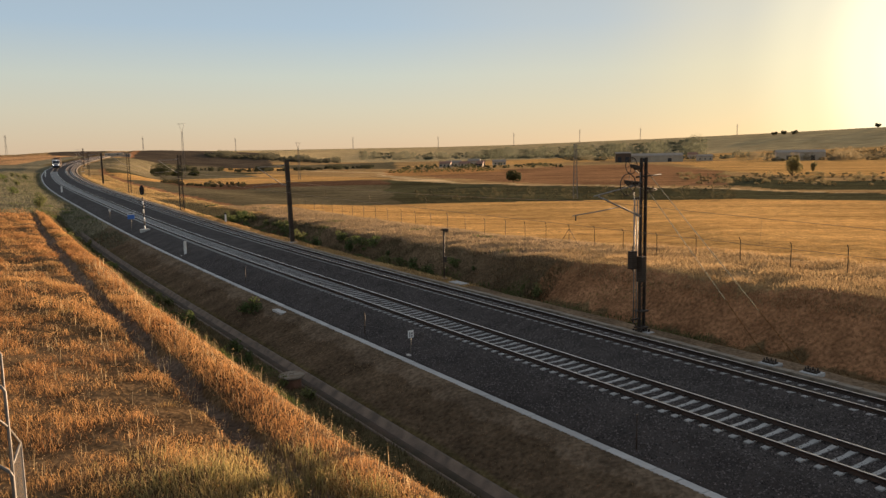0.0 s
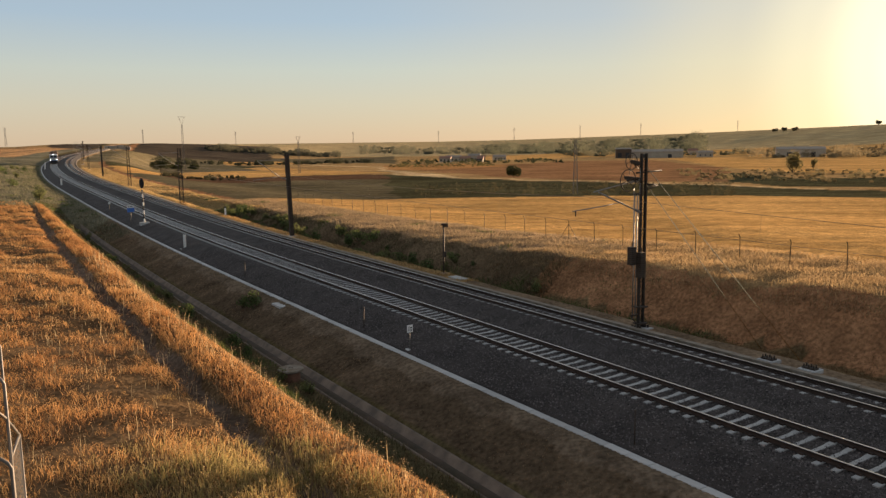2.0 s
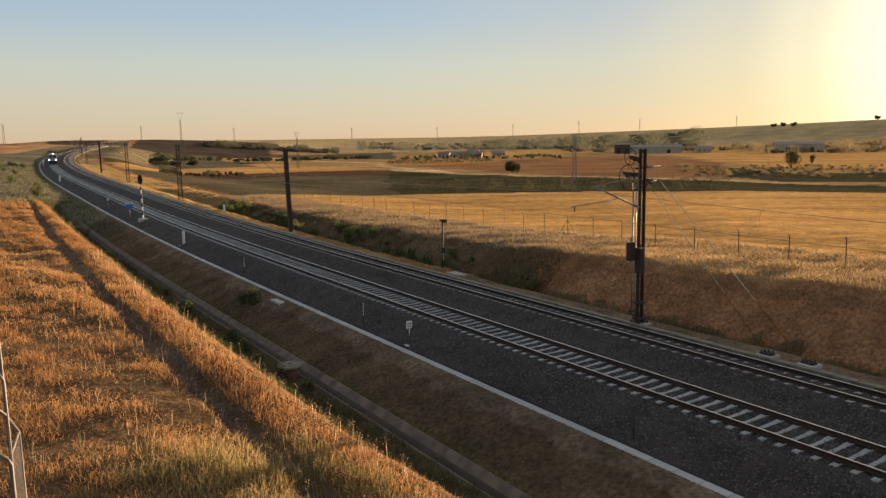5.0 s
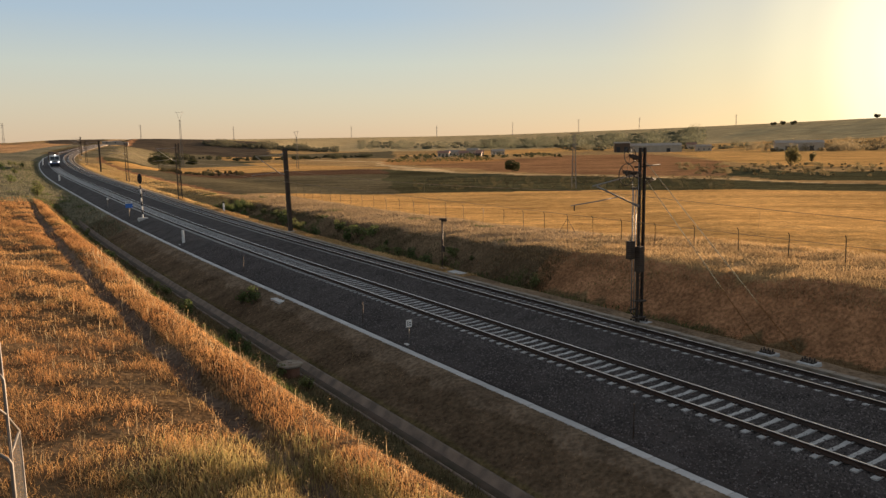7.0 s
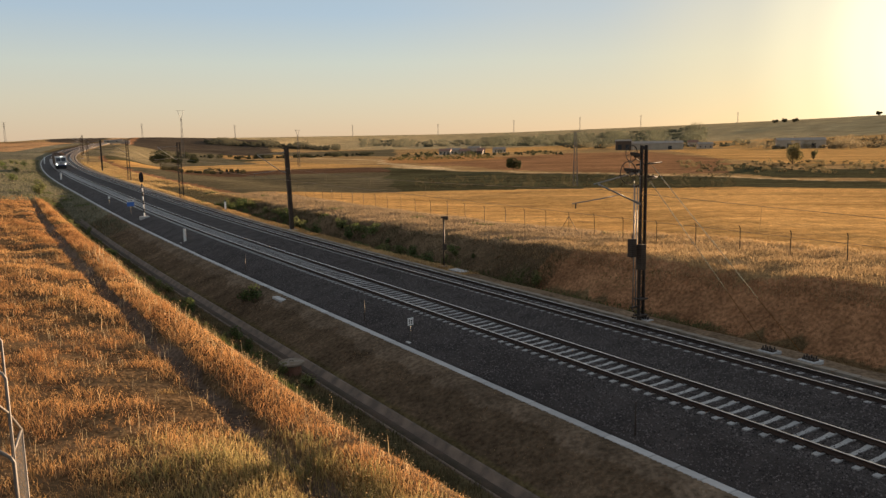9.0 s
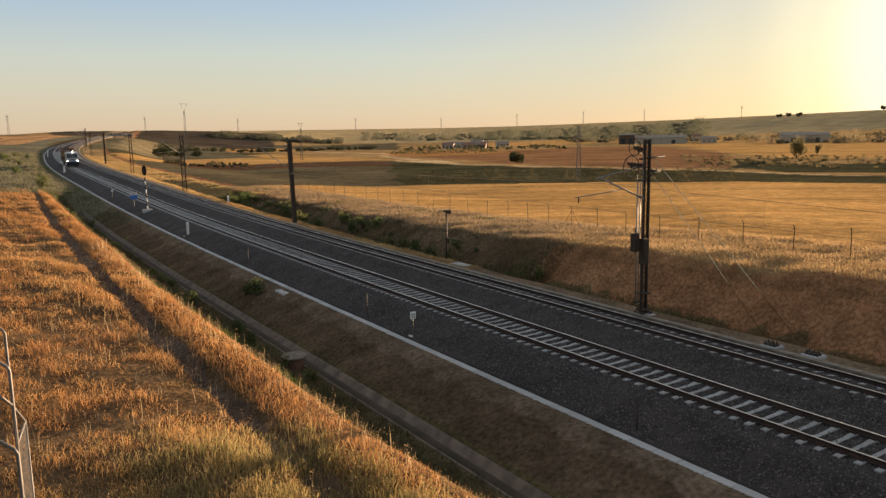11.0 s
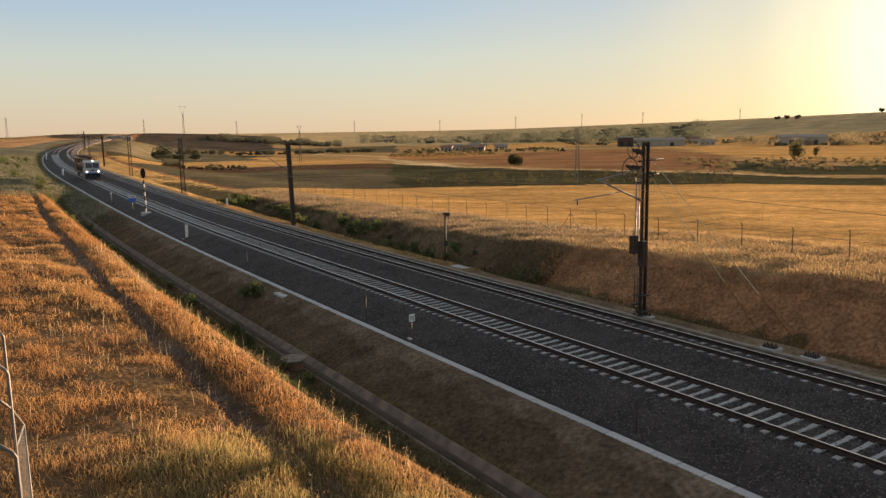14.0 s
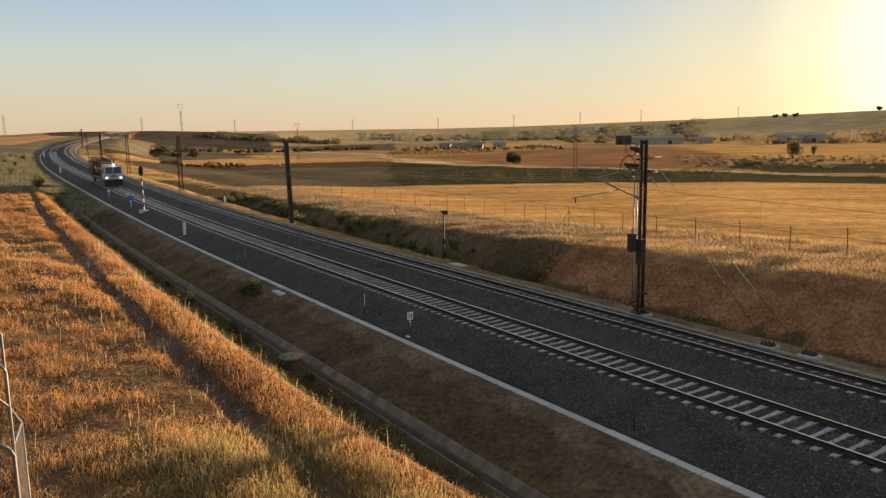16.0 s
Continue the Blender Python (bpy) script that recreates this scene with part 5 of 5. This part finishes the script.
def left_field():
    rng = np.random.default_rng(11)
    n = 500000
    s = -16 + 150 * rng.random(n) ** 1.75
    lat = -10.6 - 47 * rng.random(n) ** 1.45
    x, y = place(s, lat)
    lat = bank_lat(s, lat)
    d = np.hypot(x, y)
    clump = 0.45 + 0.55 * wobble(x, y, 0.5, 3) + 0.45 * wobble(x, y, 1.6, 6) + 0.25 * wobble(x, y, 0.21, 9)
    strip = (lat > -14.1).astype(float)
    keep = (rng.random(n) < np.clip(0.08 + 1.25 * clump + 0.8 * strip, 0.06, 1) * smooth(134, 112, s + 4 * clump + 9 * wobble(x, y, 5, 2))) & (lat < -11.9 - 0.25 * clump) & ~((lat > -15.1) & (lat < -14.2) & (rng.random(n) < 0.95))  & (d > 6)
    s, lat, x, y, d, clump, strip = (q[keep] for q in (s, lat, x, y, d, clump, strip))
    m = len(s)
    h = (0.07 + 0.34 * np.clip(clump, 0, 1.3) ** 1.3 + 0.05 * strip) * rng.uniform(0.5, 1.35, m) * (0.45 + 0.55 * smooth(-12.1, -12.9, lat))
    w = 0.007 + 0.00036 * d
    u = np.clip(0.5 + 0.5 * wobble(x, y, 2.3, 8) + rng.normal(0, 0.25, m) + 0.12 * strip, 0, 1)
    c = mixc(STRAW, RUST, u)
    g = np.clip(1.2 * smooth(25, 16, d) * smooth(-26, -18, lat) * smooth(-12.6, -13.8, lat) * (0.6 + 0.6 * wobble(x, y, 0.8, 2)) + 0.5 * (wobble(x, y, 3.1, 5) > 0.72), 0, 0.85) * rng.uniform(0.4, 1, m)
    c = c * (1 - g[:, None]) + np.array(GREEN)[None] * g[:, None]
    blades("dry_grass", "dense dry orange grass and weeds on the bank", x, y, h, w, c, 12, 1.25)
    k = rng.permutation(m)[:150000]
    k = k[d[k] < 60]
    p = np.stack([x[k], y[k], land(x[k], y[k]) + h[k] * rng.uniform(0.6, 1.05, len(k))], 1) + rng.normal(0, 0.03, (len(k), 3))
    me = leaf_cloud("seed_heads", p, 0.006 + 0.0005 * d[k], np.minimum(c[k] * 1.25, 0.8), rng, mat=M_GRASS)
    tagged(new("seed_heads", me), "fine dry seed heads over the orange grass", "seed heads", kind="stuff")


left_field()


def tall_stalks():
    """Wild oats and thistles with pale heads, standing above the grass."""
    rng = np.random.default_rng(21)
    n = 2600
    s = -10 + 70 * rng.random(n) ** 1.6
    lat = np.where(rng.random(n) < 0.22, rng.uniform(-13.4, -12.0, n), rng.uniform(-30, -12, n))
    x, y = place(s, lat)
    keep = (np.hypot(x, y) > 7) & (bank_lat(s, lat) < -12)
    x, y = x[keep], y[keep]
    n = len(x)
    d = np.hypot(x, y)
    h = 0.3 + 0.6 * rng.random(n) ** 2
    blades("oat_stalks", "tall thin dry stalks above the grass", x, y, h, 0.007 + 0.0003 * d, np.tile(np.array(BLEACH) * 0.8, (n, 1)), 22, 0.25)
    z = land(x, y)
    heads = []
    for k in range(7):
        q = rng.normal(0, 0.045, (n, 3)) + np.stack([x, y, z + h * rng.uniform(0.72, 1.0, n)], 1)
        heads.append(q)
    p = np.concatenate(heads)
    me = leaf_cloud("seed_heads", p, np.full(len(p), 0.017), (0.58, 0.41, 0.23), rng, 0.3, M_GRASS)
    tagged(new("seed_heads", me), "pale dry seed heads of wild oats", "seed heads", kind="stuff")


tall_stalks()


def strip_grass(name, label, n, s0, s1, l0, l1, h0, h1, c0, c1, seed, power=1.6, wk=0.0005, green=0.0, patch=0.5):
    rng = np.random.default_rng(seed)
    s = s0 + (s1 - s0) * rng.random(n) ** power
    lat = rng.uniform(l0, l1, n)
    x, y = place(s, lat)
    d = np.hypot(x, y)
    k = 0.5 + 0.5 * wobble(x, y, 1.1, seed) + 0.3 * wobble(x, y, 3.5, seed + 1)
    keep = rng.random(n) < np.clip(k + patch, 0.05, 1)
    x, y, d, k = x[keep], y[keep], d[keep], k[keep]
    m = len(x)
    h = rng.uniform(h0, h1, m) * (0.6 + 0.5 * np.clip(k, 0, 1))
    c = mixc(c0, c1, np.clip(k + rng.normal(0, 0.3, m), 0, 1))
    if green:
        g = (wobble(x, y, 1.8, seed + 4) > 1 - green)[:, None]
        c = np.where(g, np.array((0.10, 0.12, 0.04))[None] * rng.uniform(0.7, 1.3, (m, 1)), c)
    blades(name, label, x, y, h, 0.010 + wk * d, c, seed + 100, 1.1)


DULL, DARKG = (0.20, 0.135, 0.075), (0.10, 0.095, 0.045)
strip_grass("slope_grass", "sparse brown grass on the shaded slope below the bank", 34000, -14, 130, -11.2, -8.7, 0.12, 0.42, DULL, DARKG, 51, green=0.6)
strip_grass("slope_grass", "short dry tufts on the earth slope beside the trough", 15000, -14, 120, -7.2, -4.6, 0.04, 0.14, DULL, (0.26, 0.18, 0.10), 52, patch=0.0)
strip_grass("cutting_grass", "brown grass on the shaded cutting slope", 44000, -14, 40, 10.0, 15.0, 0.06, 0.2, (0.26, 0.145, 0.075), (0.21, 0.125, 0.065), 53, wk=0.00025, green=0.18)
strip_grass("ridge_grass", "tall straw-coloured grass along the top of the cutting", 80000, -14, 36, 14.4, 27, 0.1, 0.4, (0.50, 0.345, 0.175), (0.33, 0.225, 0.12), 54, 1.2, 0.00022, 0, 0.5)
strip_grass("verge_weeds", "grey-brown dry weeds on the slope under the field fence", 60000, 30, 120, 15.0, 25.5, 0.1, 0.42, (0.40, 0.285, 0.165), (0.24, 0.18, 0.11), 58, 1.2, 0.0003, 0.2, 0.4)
# darker than the weeds above: the ditch's shade is in these blade colours
strip_grass("verge_weeds", "brown and green weeds in the ditch, shade put into their dark colours", 30000, 30, 110, 10.4, 15.5, 0.12, 0.5, (0.17, 0.12, 0.07), (0.11, 0.10, 0.05), 64, 1.2, 0.0003, 0.5, 0.3)
strip_grass("verge_grass", "straw-coloured grass along the edge of the far track", 16000, 34, 120, 8.3, 10.6, 0.08, 0.32, (0.52, 0.36, 0.17), (0.40, 0.25, 0.11), 59, 1.2, 0.0005, 0.2, 0.3)
strip_grass("bank_grass", "bright yellow dry grass on the bank beside the line", 40000, 100, 300, 8.8, 17, 0.1, 0.36, (0.52, 0.37, 0.17), (0.40, 0.27, 0.12), 55, 1.2, 0.0005, 0.25, 0.8)
strip_grass("bank_grass", "dull grass and weeds beside the trough", 20000, 84, 330, -10.8, -5.0, 0.12, 0.5, (0.24, 0.215, 0.14), (0.15, 0.15, 0.09), 56, 1.3, 0.0005, 0.35, 0.3)
strip_grass("bank_grass", "dull grass and weeds between the line and the dry field", 46000, 122, 330, -48, -10.8, 0.12, 0.5, (0.24, 0.215, 0.14), (0.15, 0.15, 0.09), 63, 1.3, 0.0005, 0.35, 0.3)

strip_grass("ditch_weeds", "dark green weeds along the foot of the cutting", 7000, 14, 60, 9.8, 12.6, 0.15, 0.5, (0.13, 0.14, 0.05), (0.09, 0.10, 0.04), 57, 1.2, 0.0005, 0, -0.1)


def foreground_weeds():
    """Greener, taller weeds on the bank below the bridge."""
    rng = np.random.default_rng(71)
    n = 42000
    d = rng.uniform(13, 27, n)
    b = np.radians(rng.uniform(-27, 2, n))
    x, y = d * np.sin(b), d * np.cos(b)
    s, lat = along(x, y)
    k = 0.5 + 0.5 * wobble(x, y, 0.6, 4) + 0.3 * wobble(x, y, 1.6, 2)
    thick = smooth(26, 20, d + 1.5 * k) * smooth(-21, -16.5, lat) * smooth(-12.5, -13.9, bank_lat(s, lat))
    keep = (bank_lat(s, lat) < -12.0) & (rng.random(n) < np.clip(1.2 * thick * (0.3 + k), 0, 1))
    x, y, d, k = x[keep], y[keep], d[keep], k[keep]
    m = len(x)
    h = rng.uniform(0.15, 0.6, m) * (0.5 + 0.6 * np.clip(k, 0, 1.2))
    c = mixc((0.46, 0.33, 0.14), (0.25, 0.215, 0.085), np.clip(k + rng.normal(0, 0.35, m), 0, 1))
    blades("green_weeds", "yellow-green weeds and wild oats in the foreground", x, y, h, 0.012 + 0.0004 * d, c, 72, 0.7)
    j = rng.permutation(m)[:16000]
    p = np.stack([x[j], y[j], land(x[j], y[j]) + h[j] * rng.uniform(0.7, 1.08, len(j))], 1) + rng.normal(0, 0.03, (len(j), 3))
    me = leaf_cloud("seed_heads", p, rng.uniform(0.008, 0.018, len(j)), (0.56, 0.40, 0.21), rng, 0.35, M_GRASS)
    tagged(new("seed_heads", me), "pale oat heads among the green weeds", "seed heads", kind="stuff")


foreground_weeds()


def stubble():
    rng = np.random.default_rng(61)
    n = 80000
    d = 48 + 105 * rng.random(n) ** 0.9
    b = np.radians(rng.uniform(-16, 33, n))
    x, y = d * np.sin(b), d * np.cos(b)
    s, lat = along(x, y)
    rows = np.sin((x * 0.33 + y * 0.94) * 2.1 + 0.4 * wobble(x, y, 7))
    keep = inside(x, y, FIELDS[-1][1]) & (lat > 24) & (rows + rng.normal(0, 0.45, n) > 0.0)
    x, y, d = x[keep], y[keep], d[keep]
    m = len(x)
    c = mixc((0.58, 0.36, 0.14), (0.46, 0.26, 0.09), np.clip(0.5 + 0.5 * wobble(x, y, 9, 3) + rng.normal(0, 0.2, m), 0, 1))
    blades("stubble", "golden cut stubble in faint rows", x, y, rng.uniform(0.05, 0.10, m), 0.008 + 0.0003 * d, c, 62, 0.5, category="stubble")


stubble()


# green weeds and shrubs along the ditch
def shrub_mesh(seed, n, rx, rz, leaf, color):
    rng = np.random.default_rng(seed)
    p = crown_points(rng, n, rx, rz / 2, 6) + np.array([0, 0, rz * 0.5])
    p[:, 2] = np.maximum(p[:, 2], 0.03)
    return leaf_cloud("foliage", p, rng.uniform(0.6, 1.3, len(p)) * leaf, color, rng)


def stem_mesh(seed, rx, rz):
    rng = np.random.default_rng(seed)
    bm = bmesh.new()
    for k in range(7):
        a = rng.uniform(0, 6.28)
        tube(bm, [(0, 0, -0.1), (math.cos(a) * rx * 0.3, math.sin(a) * rx * 0.3, rz * 0.4), (math.cos(a) * rx * 0.7, math.sin(a) * rx * 0.7, rz * 0.85)], 0.02, 4, 0.006)
    return mesh_of("stem", bm, M_BARK)


SHRUBS = [(shrub_mesh(70 + k, 420, 0.75, 1.2, 0.075, c), stem_mesh(80 + k, 0.75, 1.2)) for k, c in enumerate(((0.12, 0.15, 0.05), (0.16, 0.17, 0.065), (0.085, 0.115, 0.04)))]


def shrub(s, lat, size, k, label="green leafy weed bush beside the ditch"):
    x, y, _ = at(s, lat)
    t = thing("shrub", label, "shrub", pose(x, y, ground_at(x, y) - 0.05, 0, 0, random.uniform(0, 360)), "weeds beside the line")
    for name, me in zip(("foliage", "stem"), SHRUBS[k % 3]):
        o = new(name, me)
        o.parent = t
        o.scale = (size, size, size * random.uniform(0.8, 1.2))


rr = random.Random(4)
for k in range(64):
    shrub(rr.uniform(40, 104), rr.uniform(10.2, 14.0), rr.uniform(0.4, 1.35), k)
for k in range(26):
    shrub(rr.uniform(20, 110), rr.uniform(-10.8, -8.9), rr.uniform(0.4, 0.9), k, "dull green weed on the shaded slope")
for k in range(46):
    shrub(rr.uniform(132, 300), rr.uniform(-46, -9), rr.uniform(0.7, 2.0), 2 * k, "dull grey-green bush in the scrub beside the line")
shrub(30.9, 12.6, 0.85, 1, "pale green sunlit weed in the ditch")
shrub(37.5, -6.0, 1.0, 2, "dark green bush beside the access pad")
shrub(38.8, -6.3, 0.8, 2, "dark green bush beside the access pad")

# ---- sleepers and loose stones, last and many ----
def sleepers():
    me = sleeper_mesh()
    bmr = bmesh.new()
    bmr.from_mesh(me)
    base_v = np.array([v.co[:] for v in bmr.verts])
    base_f = [[v.index for v in f.verts] for f in bmr.faces]
    bmr.free()
    for (lat0, zz, cant), tr in zip(TRACKS, track_things):
        tilt = -math.degrees(math.atan2(cant, GAUGE))
        s = -9.45
        for k in range(145):
            ob = new("sleeper", me)
            ob.parent = tr
            ob.matrix_basis = pose(*at(s, lat0 + random.uniform(-0.015, 0.015), zz - 0.175), 0, tilt, heading(s) + random.uniform(-0.4, 0.4))
            s += 0.6
        vs, fs = [], []
        while s < 330:
            m = np.array(pose(*at(s, lat0, zz - 0.175), 0, tilt, heading(s)))
            n = len(vs) * len(base_v)
            vs.append(base_v @ m[:3, :3].T + m[:3, 3])
            fs += [[i + n for i in f] for f in base_f]
            s += 0.6
        me2 = bpy.data.meshes.new("far_sleepers")
        me2.from_pydata(np.concatenate(vs).tolist(), [], fs)
        me2.materials.append(M_SLEEPER)
        o = new("far_sleepers", me2)
        o.parent = tr
        tagged(o, "row of concrete sleepers", kind="stuff")
        # rail clips near by
        bm = bmesh.new()
        s = -9.45
        for k in range(90):
            for side in (-1, 1):
                for e in (-1, 1):
                    la = lat0 + side * (GAUGE / 2 + 0.036) + e * 0.11
                    x, y, z = at(s, la, zz + side * cant / 2 - 0.15)
                    box(bm, -0.05, 0.05, -0.07, 0.07, -0.03, 0.03, m=pose(x, y, z, 0, 0, heading(s)))
            s += 0.6
        o = part("rail_clips", bm, M_RAIL, tr)
        tagged(o, kind="stuff")


sleepers()


def stones(n, seed):
    rng = np.random.default_rng(seed)
    s = -12 + 72 * rng.random(n) ** 1.4
    lat = rng.uniform(-3.85, 7.6, n)
    blat, bz = [a for a, b in BED][1:-1], [b for a, b in BED][1:-1]
    z = np.interp(lat, blat, bz) + 0.004
    t = np.interp(s, RS, RT)
    c = np.stack([np.interp(s, RS, RX) + lat * np.cos(t), np.interp(s, RS, RY) + lat * np.sin(t), z + rise(s)], 1)
    octa = np.array([(1, 0, 0), (-1, 0, 0), (0, 1, 0), (0, -1, 0), (0, 0, 1)], float)
    size = rng.uniform(0.02, 0.046, (n, 1, 1)) * rng.uniform(0.6, 1.3, (n, 5, 1))
    v = octa[None] * size + rng.normal(0, 0.008, (n, 5, 3))
    a = rng.uniform(0, 6.28, n)
    ca, sa = np.cos(a)[:, None], np.sin(a)[:, None]
    v = np.stack([v[:, :, 0] * ca - v[:, :, 1] * sa, v[:, :, 0] * sa + v[:, :, 1] * ca, v[:, :, 2]], 2) + c[:, None]
    tri = np.array([(0, 2, 4), (2, 1, 4), (1, 3, 4), (3, 0, 4)])
    loops = (tri[None] + 5 * np.arange(n)[:, None, None]).ravel()
    me = raw_mesh("ballast_stones", v.reshape(-1, 3), loops, np.arange(0, len(loops), 3), M_STONE)
    return tagged(new("ballast_stones", me), "loose grey ballast stones", "stones", kind="stuff")


stones(115000, 5)

# ---- what moves ----
def motions():
    rows = []
    for i in range(33):
        t = 0.5 * i
        s = 361.27 - 14.649 * t
        p, q = at(s + 3.0, 0), at(s + 12.0, 0)
        x, y, z = p
        turn = math.degrees(math.atan2(-(q[0] - p[0]), q[1] - p[1]))
        climb = math.degrees(math.atan2(q[2] - p[2], 9.0))
        rows.append((t, pose(x, y, z, climb, 0, turn)))
    walk(train, rows)


motions()
